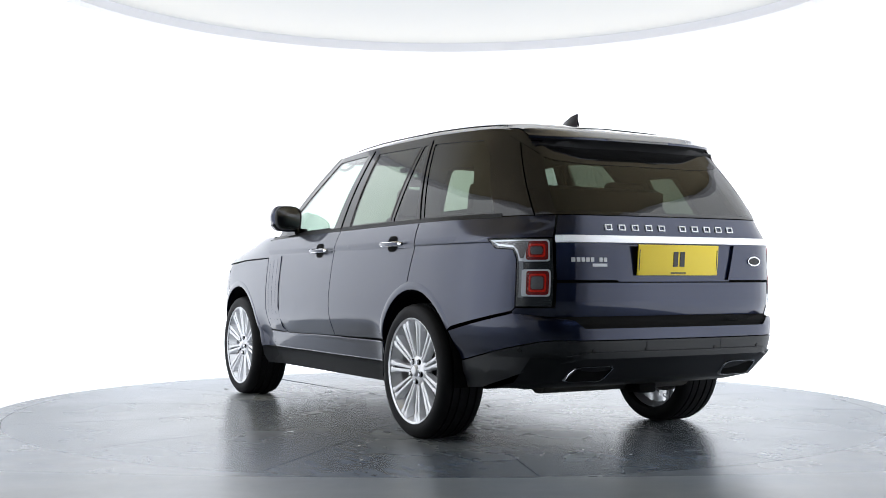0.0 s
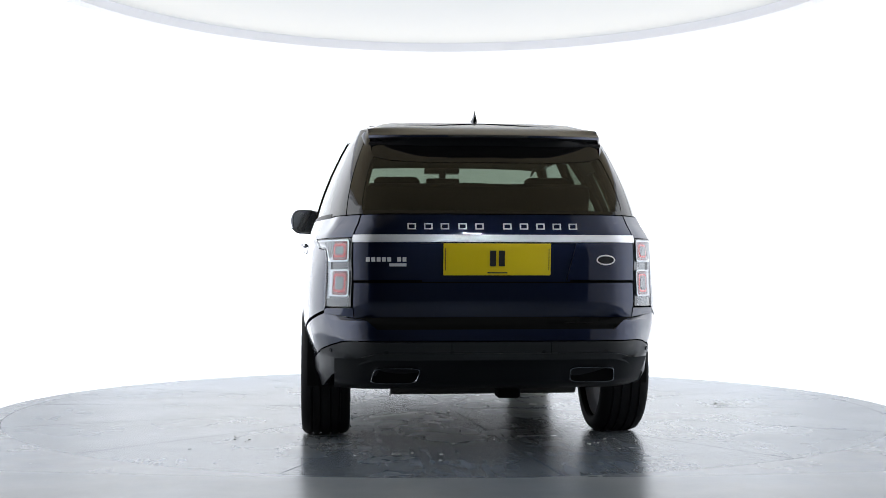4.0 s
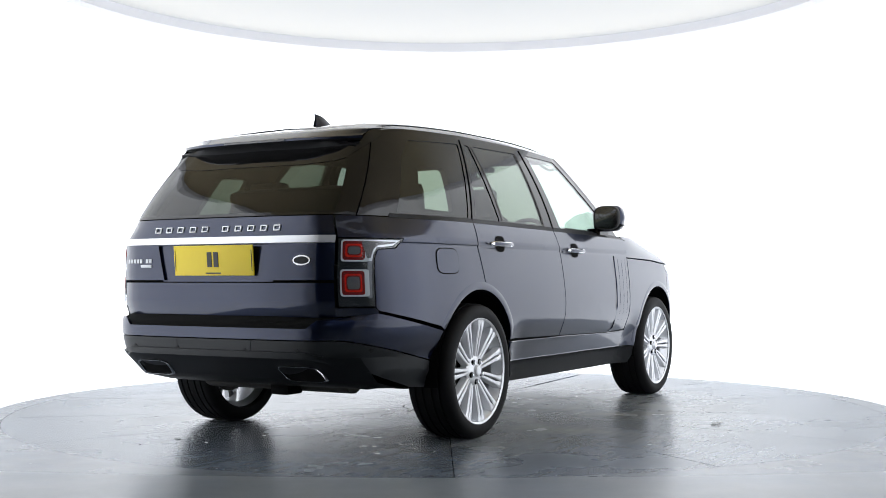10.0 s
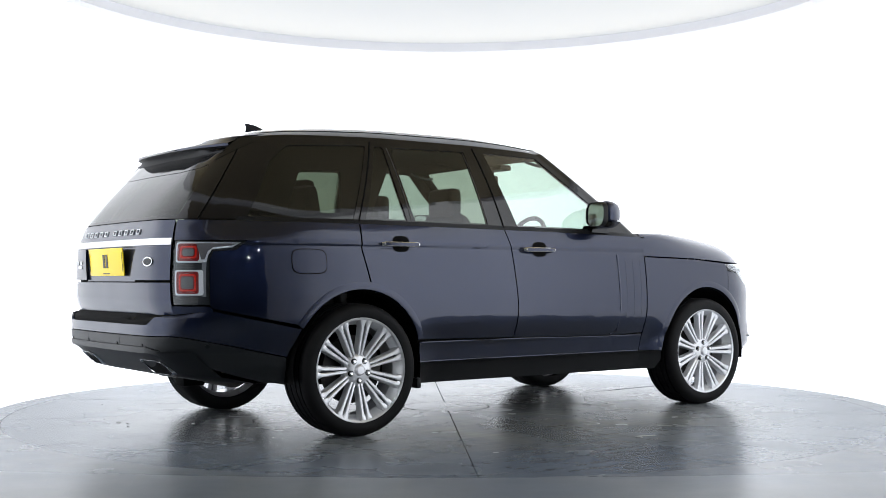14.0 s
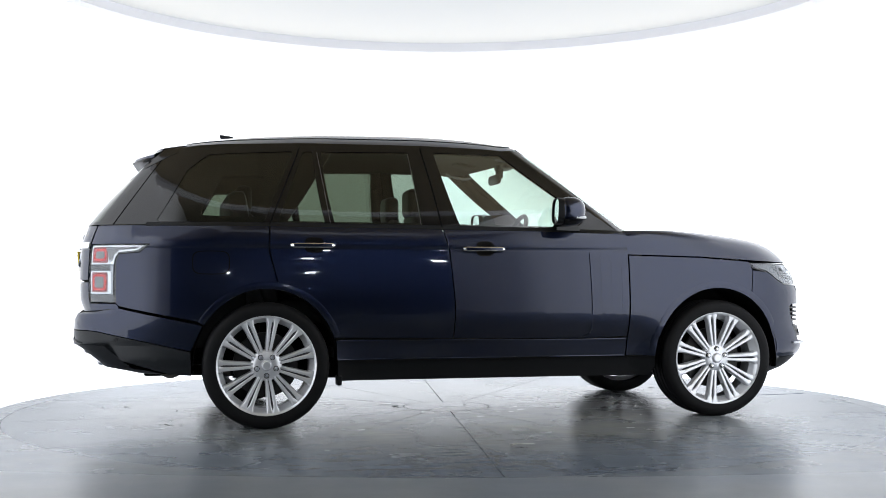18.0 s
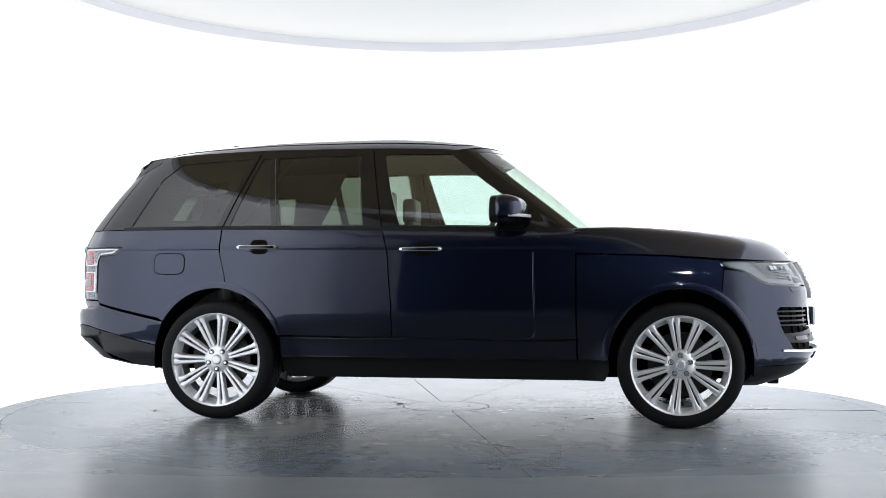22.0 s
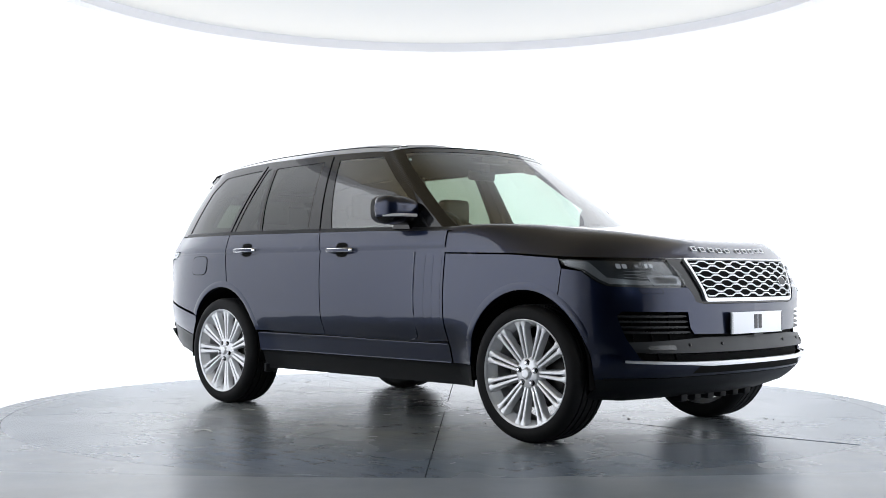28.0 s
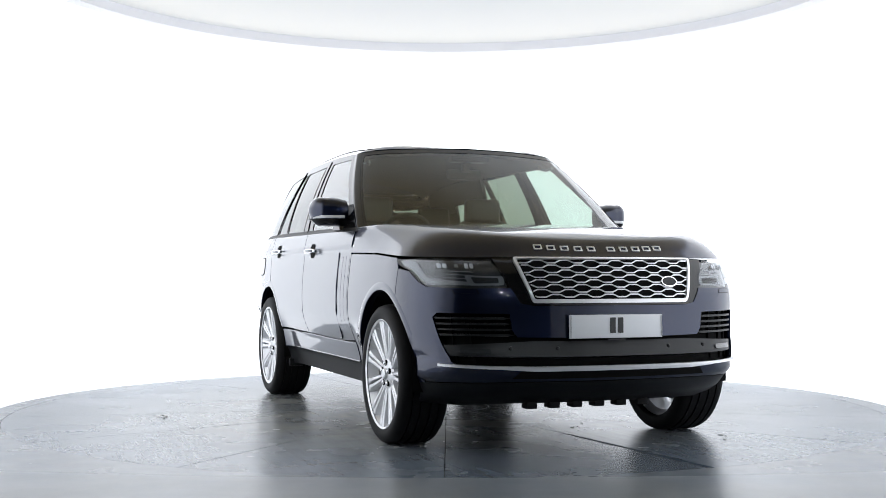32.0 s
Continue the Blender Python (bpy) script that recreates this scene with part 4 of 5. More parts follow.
def nose(car):
    L2 = 2 * PLAN_LONG
    # bonnet
    e0 = sx(0.832)
    rows = []
    us = np.linspace(e0, PLAN_LONG, 72)
    vs = [0, 0.01, 0.022, 0.038, 0.048, 0.058, 0.075, 0.1, 0.13, 0.165, 0.2, 0.25, 0.3, 0.36, 0.45, 0.6, 0.8, 1.0]
    for u in list(us) + [L2 - u for u in us[-2::-1]]:
        rows.append([hood_shape(u, v) for v in vs])
    bm = loft(rows, closed=False, sharp=60)
    bmesh.ops.remove_doubles(bm, verts=bm.verts, dist=0.0005)
    bmesh.ops.recalc_face_normals(bm, faces=bm.faces)
    bonnet = part("bonnet", bm, PAINT, car, "dark blue clamshell bonnet")
    for i in range(10):
        y = (-0.405, -0.325, -0.24, -0.155, -0.07, 0.06, 0.145, 0.23, 0.31, 0.39)[i]
        p = Vector(hood_shape(sf(abs(y)) if y < 0 else L2 - sf(abs(y)), 0.115))
        letter_block(bonnet, p, 0.05, 0.03, 1, 38)
    rows = []
    for i in range(41):
        w = i / 40
        f = Vector(house(10.8 + 4.4 * w, 0.03))
        rows.append([tuple(f), (f.x + 0.05, f.y, f.z - 0.03), (f.x + 0.16, f.y, f.z - 0.05)])
    part("cowl_panel", loft(rows, False), BLACK_TRIM, car, "black cowl panel below the windscreen")
    for y0, y1 in ((-0.62, 0.05), (0.02, 0.66)):
        pts = []
        for i in range(9):
            t = i / 8
            y = y0 + (y1 - y0) * t
            p = Vector(house(13 + 2.2 * y / 0.7, 0.022 + 0.008 * math.sin(math.pi * t)))
            pts.append((p.x + 0.02, p.y, p.z + 0.004))
        part("wiper", tube_path(pts, 0.008, 6), BLACK_TRIM, car, "black wiper blade")
    # headlamps
    lamp = [*flank([(1.70, 1.001), (1.735, 0.968), (1.853, 0.942), (1.935, 0.885), (1.985, 0.862)]), (sf(0.75), 0.853), (sf(0.565), 0.856), (sf(0.553), 0.875), (sf(0.566), 0.92), (sf(0.60), 0.955), (sf(0.63), 0.996)]
    hl = pair("headlamp", sheet(lamp, skin, 0.035, 0.03, 0.03, lift=-0.02), LAMP_SMOKE, car, "clear headlamp with pale light guides")
    guide = [*flank([(1.72, 0.992), (1.76, 0.972), (1.87, 0.948), (1.95, 0.895), (2.0, 0.872)]), (sf(0.74), 0.868), (sf(0.74), 0.885), *flank([(1.99, 0.905), (1.93, 0.965), (1.90, 0.99)])]
    pair("light_guide", sheet(guide, skin, 0.03, 0.02, 0.01, lift=-0.012), LAMP_DIM, hl, "pale grey light guide")
    sq = [(sf(0.74), 0.866), (sf(0.572), 0.868), (sf(0.572), 0.912), (sf(0.76), 0.918)]
    pair("indicator_frame", sheet(rounded(sq, 0.012), skin, 0.03, 0.02, 0.01, lift=-0.011), LAMP_DIM, hl)
    sq = [(sf(0.715), 0.876), (sf(0.60), 0.877), (sf(0.60), 0.902), (sf(0.73), 0.907)]
    pair("indicator", sheet(rounded(sq, 0.008), skin, 0.03, 0.02, 0.0, lift=-0.006), BLACK_TRIM, hl)
    for y, tall in ((0.86, 0.024), (0.838, 0.022), (0.79, 0.016), (0.745, 0.024), (0.722, 0.022)):
        sq = [(sf(y + 0.008), 0.966 - tall / 2), (sf(y - 0.008), 0.966 - tall / 2), (sf(y - 0.006), 0.966 + tall / 2), (sf(y + 0.010), 0.966 + tall / 2)]
        pair("projector", sheet(rounded(sq, 0.004), skin, 0.02, 0.02, 0.008, lift=-0.008), LAMP_WHITE if tall > 0.02 else LAMP_GREY, hl, "clear projector lens")
    for z in (0.905, 0.922, 0.939):
        rib = [(sf(0.85), z), (sf(0.72), z - 0.006), (sf(0.72), z - 0.002), (sf(0.85), z + 0.004)]
        pair("lamp_rib", sheet(rib, skin, 0.04, 0.02, 0.004, lift=-0.012), LAMP_DIM, hl)
    pair("headlamp_cover", sheet(lamp, skin, 0.035, 0.03, 0, lift=0.002), GLASS_LAMP, hl, "clear cover")
    # bumper skin, side pieces down to the lower trim
    half = [*flank([(1.722, 0.950), (1.706, 0.815)]), *arch(AXLE_X, 61, -2, 12)[1:], *flank([(1.92, 0.375), (2.0, 0.378)]), (sf(0.74), 0.382), (sf(0.52), 0.386), (sf(0.0), 0.386), (sf(0.0), 0.445), (sf(0.6), 0.455), (sf(0.82), 0.466),
            (sf(0.845), 0.485), (sf(0.885), 0.705), (sf(0.87), 0.727), (sf(0.555), 0.722), (sf(0.545), 0.64), (sf(0.52), 0.606), (sf(0.0), 0.598), (sf(0.0), 0.762), (sf(0.44), 0.762), (sf(0.50), 0.775), (sf(0.545), 0.85), (sf(0.75), 0.848), *flank([(1.985, 0.857), (1.937, 0.879), (1.852, 0.936)])]
    bm = sheet(half, skin, 0.045, 0.035, 0.02)
    bump = pair("front_bumper", bm, PAINT, car, "dark blue front bumper with side intakes")
    wash = [(sf(0.80), 0.822), (sf(0.70), 0.822), (sf(0.71), 0.843), (sf(0.81), 0.843)]
    wash_out = [(sf(0.803), 0.8205), (sf(0.697), 0.8205), (sf(0.707), 0.8445), (sf(0.813), 0.8445)]
    pair("washer_gap", sheet(wash_out, skin, 0.04, 0.03, 0, lift=0.0008), DARK, bump)
    pair("washer_cover", sheet(wash, skin, 0.04, 0.03, 0.002, lift=0.0022), PAINT, bump, "blue headlamp washer cover")
    # black band, intakes, chrome line
    back = [(sx(1.95), 0.43), (L2 - sx(1.95), 0.43), (L2 - sx(1.95), 0.75), (sx(1.95), 0.75)]
    part("intake_backing", sheet(back, skin, 0.06, 0.05, 0, lift=-0.045), DARK, car)
    band = [(sf(0.87), 0.512), (L2 - sf(0.87), 0.512), (L2 - sf(0.87), 0.567), (L2 - sf(0.45), 0.588), (sf(0.45), 0.588), (sf(0.87), 0.567)]
    bandp = part("bumper_band", sheet(band, skin, 0.05, 0.03, 0.03, lift=-0.010), GREY_TRIM, car, "dark grey bumper band with fog lamps")
    line = [(sf(0.885), 0.462), (sf(0.62), 0.452), (sf(0.45), 0.442), (L2 - sf(0.45), 0.442), (L2 - sf(0.62), 0.452), (L2 - sf(0.885), 0.462), (L2 - sf(0.885), 0.474), (L2 - sf(0.62), 0.466), (L2 - sf(0.45), 0.464), (sf(0.45), 0.464), (sf(0.62), 0.466), (sf(0.885), 0.474)]
    part("chrome_line", sheet(line, skin, 0.05, 0.02, 0.012, lift=0.012), SATIN, car, "satin chrome strip across the bumper")
    for i, z in enumerate((0.700, 0.672, 0.644, 0.617)):
        y_in = 0.55 - 0.006 * i
        slat = [(sf(0.885), z - 0.004), (sf(y_in + 0.03), z - 0.006), (sf(y_in), z), (sf(y_in + 0.03), z + 0.005), (sf(0.885), z + 0.005)]
        pair("intake_slat", sheet(slat, skin, 0.04, 0.02, 0.03, lift=-0.008), GREY_TRIM, bump, "dark grey slat")
    for y in (0.84, 0.76, 0.66):
        fin = [(sf(y), 0.475), (sf(y - 0.012), 0.475), (sf(y - 0.012), 0.72), (sf(y), 0.72)]
        pair("intake_upright", sheet(fin, skin, 0.03, 0.05, 0.02, lift=-0.034), DARK, bump)
    fog = [(sf(0.80), 0.528), (sf(0.66), 0.528), (sf(0.66), 0.552), (sf(0.80), 0.552)]
    pair("fog_lamp", sheet(rounded(fog, 0.01), skin, 0.03, 0.02, 0.005, lift=-0.004), LAMP_SMOKE, bump, "slim smoked fog lamp")
    # no opening is cut: a dark sheet paints the slot's shade
    slot = [(sf(0.56), 0.402), (L2 - sf(0.56), 0.402), (L2 - sf(0.52), 0.440), (sf(0.52), 0.440)]
    part("lower_slot_shade", sheet(slot, skin, 0.08, 0.03, 0, lift=0.003), DARK, car)
    low = [(sx(1.90), 0.37), (sx(1.92), 0.26), (sf(0.76), 0.245), (sf(0.45), 0.255), (L2 - sf(0.45), 0.255), (L2 - sf(0.76), 0.245), (L2 - sx(1.92), 0.26), (L2 - sx(1.90), 0.37), (L2 - sf(0.5), 0.381), (sf(0.5), 0.381)]
    lo = part("lower_valance", sheet(low, skin, 0.05, 0.025, 0.02), BLACK_TRIM, car, "black lower valance with toothed edge")
    for i in range(6):
        y = -0.36 + 0.13 * i
        bm = box(2.05, y, 0.250, 0.07, 0.060, 0.045, 0.006)
        part("tooth", bm, RUBBER, lo)
    # grille
    frame_out = [(sf(0.44), 0.775), (L2 - sf(0.44), 0.775), (L2 - sf(0.522), 1.0), (sf(0.522), 1.0)]
    frame_in = [(sf(0.432), 0.795), (L2 - sf(0.432), 0.795), (L2 - sf(0.502), 0.992), (sf(0.502), 0.992)]
    surround = [(sf(0.46), 0.764), (L2 - sf(0.46), 0.764), (L2 - sf(0.52), 0.78), (L2 - sf(0.555), 0.862), (L2 - sf(0.62), 1.002), (sf(0.62), 1.002), (sf(0.555), 0.862), (sf(0.52), 0.78)]
    part("grille_surround", sheet(surround, skin, 0.05, 0.03, 0.02, lift=-0.004), BLACK_GLOSS, car, "gloss black grille surround")
    gr = part("grille_frame", sheet(rounded(frame_out, 0.02), skin, 0.05, 0.03, 0.02, holes=(rounded(frame_in, 0.012),), lift=0.014), SATIN, car, "silver grille frame")
    part("grille_backing", sheet(frame_in, skin, 0.05, 0.03, 0, lift=0.0015), DARK, gr)
    cell = 0.145
    for k in range(8):
        z0 = 0.812 + 0.0245 * k
        wide = 0.43 + 0.072 * (z0 - 0.795) / 0.2 - 0.004
        phase = 0.0 if k % 2 else cell / 2
        zig = []
        n = int(2 * wide / (cell / 24))
        for i in range(n + 1):
            y = -wide + 2 * wide * i / n
            q = ((y + phase + 10 * cell) % cell) / cell
            up = 1 if 0.10 < q < 0.40 else (-1 if 0.60 < q < 0.90 else None)
            if up is None:
                up = (q / 0.10) if q <= 0.10 else ((0.5 - q) / 0.10 if q < 0.6 else (q - 1.0) / 0.10)
            zig.append((y, z0 + 0.0066 * up))
        rings = []
        for y, z in zig:
            p = Vector(skin(sf(abs(y)) if y < 0 else L2 - sf(abs(y)), z))
            rings.append([(p.x + 0.012 + dx, p.y, p.z + dz) for dx, dz in ((0, -0.0035), (0.006, -0.003), (0.006, 0.003), (0, 0.0035))])
        part("grille_wire", loft(rings, True, True), SATIN, gr)
    ov = [(L2 - sf(0.33) + 0.05 * math.cos(2 * math.pi * i / 24), 0.875 + 0.027 * math.sin(2 * math.pi * i / 24)) for i in range(24)]
    part("oval_badge", sheet(ov, skin, 0.05, 0.05, 0.006, lift=0.024), CHROME, gr, "oval silver badge")
    ov = [(L2 - sf(0.33) + 0.043 * math.cos(2 * math.pi * i / 24), 0.875 + 0.021 * math.sin(2 * math.pi * i / 24)) for i in range(24)]
    part("badge_field", sheet(ov, skin, 0.05, 0.05, 0.0, lift=0.0255), GREY_TRIM, gr)
    for y in (0.32, -0.32, 0.56, -0.56):
        part("parking_sensor", spun_at(0.011, 0.004, Vector(skin(sf(abs(y)) if y < 0 else L2 - sf(abs(y)), 0.55)) + Vector((-0.009, 0, 0))), BLACK_TRIM, car)
    # front plate
    m = Matrix.Translation((2.319, 0, 0.657))
    pl = part("number_plate", box(0, 0, 0, 0.010, 0.53, 0.118, 0.003, m), WHITE_PLATE, car, "white front number plate")
    plate_bars(pl, m, 0.0065)


def greenhouse(car):
    # roof with its black side rails
    rows = []
    vs = [0, 0.02, 0.05, 0.1, 0.17, 0.26, 0.38, 0.55, 0.75, 1.0]
    us = np.linspace(2.2, 13, 70)
    for u in list(us) + [26 - u for u in us[-2::-1]]:
        rows.append([roof_shape(u, v) for v in vs])
    bm = loft(rows, closed=False, sharp=60)
    bmesh.ops.remove_doubles(bm, verts=bm.verts, dist=0.0005)
    bmesh.ops.recalc_face_normals(bm, faces=bm.faces)
    part("roof", bm, PAINT, car, "dark blue roof")

    def win(pts):
        return [at_house(x, z) for x, z in pts]

    # opaque black shell of pillars and rails: everything between belt and roof but the glass openings
    front_glass = win([(-0.262, 1.222), (0.47, 1.212), (0.45, 1.378), (0.045, 1.692), (-0.398, 1.70)])
    rear_glass = win([(-1.048, 1.232), (-0.50, 1.225), (-0.555, 1.698), (-1.115, 1.69)])
    rear_quarterlight = win([(-1.395, 1.236), (-1.105, 1.234), (-1.165, 1.69), (-1.225, 1.69)])
    quarter_glass = win([(-2.11, 1.242), (-1.475, 1.238), (-1.285, 1.69), (-1.80, 1.66), (-1.93, 1.555)])
    shell = [(3.55, 0.0), (10.12, 0.0), (10.12, 1.0), (3.55, 1.0)]
    bm = sheet(shell, house, 0.12, 0.08, 0.02, holes=[rounded(g, 0.03, 3) for g in (front_glass, rear_glass, rear_quarterlight, quarter_glass)])
    pillars = pair("window_pillar_frame", bm, BLACK_GLOSS, car, "gloss black window pillars")
    for nm, g, mat in (("front_door_glass", front_glass, GLASS_DOOR), ("rear_door_glass", rear_glass, GLASS_PRIVACY), ("quarterlight", rear_quarterlight, GLASS_PRIVACY), ("quarter_glass", quarter_glass, GLASS_PRIVACY)):
        pair(nm, sheet(rounded(g, 0.03, 3), house, 0.2, 0.15, 0, lift=-0.004), mat, car, "green-tinted glass" if mat is GLASS_DOOR else "dark privacy glass")
    # seams between the doors
    for pts in ([(-0.379, 1.215), (-0.479, 1.725)], [(-1.443, 1.225), (-1.27, 1.651), (-1.247, 1.715)]):
        line = along_house(pts)
        pair("seam", tube_path([p + Vector((0, -0.001, 0)) for p in line], 0.0045, 6), DARK, pillars)
    for pts in ([(-1.076, 1.240), (-1.140, 1.685)], [(-0.512, 1.232), (-0.566, 1.69)]):
        line = along_house(pts)
        pair("glass_channel", tube_path([p + Vector((0, -0.001, 0)) for p in line], 0.0022, 6), STEEL, pillars, "thin bright glass channel")
    # fine joints along and across the roof
    line = [Vector(roof_shape(u, 0.10)) for u in np.linspace(4.2, 10.2, 30)]
    pair("roof_joint", tube_path([p + Vector((0, 0, 0.0005)) for p in line], 0.003, 6), DARK, car)
    # belt moulding: a flush black strip between door skin and glass
    rows = []
    for u in np.linspace(4.3, 10.25, 60):
        p = Vector(house(u, 0.0))
        o = Vector(skin(sx(p.x), p.z - 0.008))
        top = Vector(house(u, 0.03))
        rows.append([(p.x, o.y + 0.004, p.z - 0.014), (p.x, min(o.y, p.y) - 0.0015, p.z - 0.007), (p.x, (min(o.y, p.y) + top.y) / 2 - 0.002, p.z + 0.004), (top.x, top.y - 0.002, top.z)])
    pair("belt_moulding", loft(rows, False), BLACK_TRIM, car, "black belt moulding")
    # windscreen and rear screen
    ws = [(10.13, 0.0), (15.87, 0.0), (15.87, 0.985), (10.13, 0.985)]
    inner = [(10.23, 0.04), (15.77, 0.04), (15.74, 0.94), (10.26, 0.94)]
    part("windscreen_band", sheet(ws, house, 0.2, 0.12, 0.006, holes=(rounded(inner, 0.12),)), BLACK_GLOSS, car, "black windscreen border")
    ob = part("windscreen", sheet(rounded(inner, 0.12), house, 0.2, 0.12, 0, lift=-0.002), GLASS_SCREEN, car, "green-tinted windscreen")
    rs = [(-3.5, 0.0), (3.5, 0.0), (3.5, 1.0), (-3.5, 1.0)]
    # top band widened to stand in for the spoiler's dark reflection
    inner = [(-2.78, 0.04), (2.78, 0.04), (2.62, 0.74), (-2.62, 0.74)]
    part("tailgate_frame", sheet(rs, house, 0.25, 0.1, 0.01, holes=(rounded(inner, 0.1),)), BLACK_GLOSS, car, "gloss black rear screen border, top widened for the spoiler's dark reflection")
    ob = part("rear_screen", sheet(rounded(inner, 0.1), house, 0.25, 0.1, 0, lift=-0.002), GLASS_REAR, car, "dark privacy rear screen")
    # roof spoiler: painted top, black underside
    top, low = [], []
    for i in range(45):
        y = -0.622 + 1.244 * i / 44
        q = abs(y) / 0.622
        k = 1 - (1 - min(1, (1 - q) / 0.6 + 0.02)) ** 4.0
        tip = -2.262 + 0.135 * q**4
        mid = ((-1.88, 1.764), (-1.88 + (tip + 1.88) * 0.27, 1.741), (-1.88 + (tip + 1.88) * 0.56, 1.713), (-1.88 + (tip + 1.88) * 0.78, 1.687), (tip + 0.05, 1.669), (tip + 0.012, 1.656), (tip, 1.649), (tip + 0.004, 1.638))
        end = (1.724, 1.717, 1.709, 1.700, 1.686, 1.669, 1.660, 1.646)
        top.append([(x, y, e + (z - e) * k) for (x, z), e in zip(mid, end)])
        drop = -0.006 * (1 - k)
        low.append([(tip + 0.004, y, 1.638 - drop), (tip + 0.03, y, 1.628 - drop), (-2.21 + 0.05 * q**4, y, 1.610 - drop), (-2.195 + 0.05 * q**4, y, 1.585 - drop), (-2.225 + 0.06 * q**4, y, 1.545 - drop * 0.5)])
    sp = part("roof_spoiler", loft(top, False, sharp=50), PAINT, car, "dark blue roof spoiler with black underside")
    cheek = [[(-1.96, -0.624, 1.712), (-2.03, -0.623, 1.702), (-2.07, -0.620, 1.686), (-2.100, -0.616, 1.664)]]
    foot = [Vector(house(u, v)) for u, v in ((4.0, 0.93), (3.5, 0.86), (3.05, 0.80), (2.7, 0.76))]
    cheek.append([tuple((Vector(a) * 0.45 + b * 0.55) + Vector((-0.006, -0.004, 0))) for a, b in zip(cheek[0], foot)])
    cheek.append([tuple(b + Vector((-0.003, -0.002, 0))) for b in foot])
    pair("spoiler_cheek", loft(cheek, False), BLACK_GLOSS, sp, "black spoiler end")
    part("spoiler_underside", loft(low, False, sharp=50), BLACK_TRIM, sp, "black underside")
    part("brake_light", box(-2.264, 0, 1.6425, 0.006, 0.42, 0.010, 0.002), LAMP_SMOKE, sp, "slim high brake light")
    # fin aerial
    rings = []
    for t, hgt, w in ((0, 0.0, 0.004), (0.25, 0.028, 0.03), (0.6, 0.061, 0.03), (0.9, 0.075, 0.02), (1.0, 0.078, 0.012)):
        x = -1.52 - 0.19 * t
        z0 = ROOF_MID(x) - 0.004
        rings.append([(x, -w, z0), (x + 0.01, -w * 0.35, z0 + hgt * 0.6), (x + 0.0, 0, z0 + hgt + 0.003), (x + 0.01, w * 0.35, z0 + hgt * 0.6), (x, w, z0)])
    part("aerial_fin", loft(rings, False, False), PAINT, car, "blue shark-fin aerial")


def mirrors(car):
    cx, cz = 0.415, 1.318
    rings = []
    for i in range(13):
        t = i / 12
        k = 0.86 + 0.14 * math.sin(math.pi * min(1, t * 1.2))
        if t > 0.62:
            k = math.sqrt(max(0.03, 1 - ((t - 0.62) / 0.385) ** 2.4))
        c = Vector((cx - 0.02 * t, -0.900 - 0.216 * t, cz + 0.008 * t))
        ring = []
        for j in range(28):
            a = 2 * math.pi * j / 28
            u, w = math.cos(a), math.sin(a)
            ring.append(tuple(c + Vector((k * math.copysign(abs(u) ** 0.8, u) * (0.150 * (1 - 0.30 * t) if u > 0 else 0.052), 0, k * math.copysign(abs(w) ** 0.75, w) * (0.088 if w > 0 else 0.092)))))
        rings.append(ring)
    heads = pair("door_mirror", loft(rings, True, True, 45), PAINT, car, "blue door mirror with black foot")
    low = [[(x, y, min(z, cz - 0.045) - 0.003) if z < cz - 0.03 else (x, y, cz - 0.048) for x, y, z in ((cx + (x - cx) * 1.015, y - 0.002, z) for x, y, z in r)] for r in rings]
    pair("mirror_shell", loft(low, True, True, 45), BLACK_GLOSS, heads, "black lower mirror shell")
    rings = [[(x, y, z) for x, z in ((0.36, 1.205), (0.52, 1.20), (0.50, 1.245), (0.38, 1.25))] for y in (-0.85, -0.89, -0.95)]
    pair("mirror_foot", loft(rings, True, True), BLACK_GLOSS, heads, "black mirror foot")
    def oval(k, dx, tilt=0.0):
        ring = []
        for j in range(32):
            a = 2 * math.pi * j / 32
            dy, dz = -0.098 * math.copysign(abs(math.cos(a)) ** 0.65, math.cos(a)) * k, 0.084 * math.copysign(abs(math.sin(a)) ** 0.65, math.sin(a)) * k
            ring.append((cx - 0.06 + dx + tilt * (0.04 * dz + 0.10 * dy), -1.003 + dy, cz + 0.004 + dz))
        return ring

    disc = [oval(k, -0.012 + 0.002 * k * k, 1.0) for k in (0.01, 0.3, 0.6, 0.8, 0.93)]
    rim = [oval(k, dx, t) for k, dx, t in ((0.92, -0.014, 1.0), (0.96, -0.020, 1.0), (1.0, -0.012, 1.0), (1.0, 0.02, 0.0))]
    pair("mirror_rim", loft(rim, True), BLACK_TRIM, heads)
    pair("mirror_glass", loft(disc, True), CHROME, heads, "mirror glass")
    rings = []
    for i in range(15):
        t = i / 14
        y = -0.93 - 0.172 * t
        x = cx + 0.140 * (1 - 0.30 * t) * math.sqrt(max(0.0, 1 - (max(0, t - 0.45) / 0.57) ** 2.4)) - 0.01 * t
        rings.append([(x + dx, y, cz - 0.036 + dz) for dx, dz in ((-0.02, -0.009), (0.008, -0.009), (0.012, 0), (0.008, 0.009), (-0.02, 0.009))])
    pair("mirror_indicator", loft(rings, False), LAMP_WHITE, heads, "pale indicator strip")


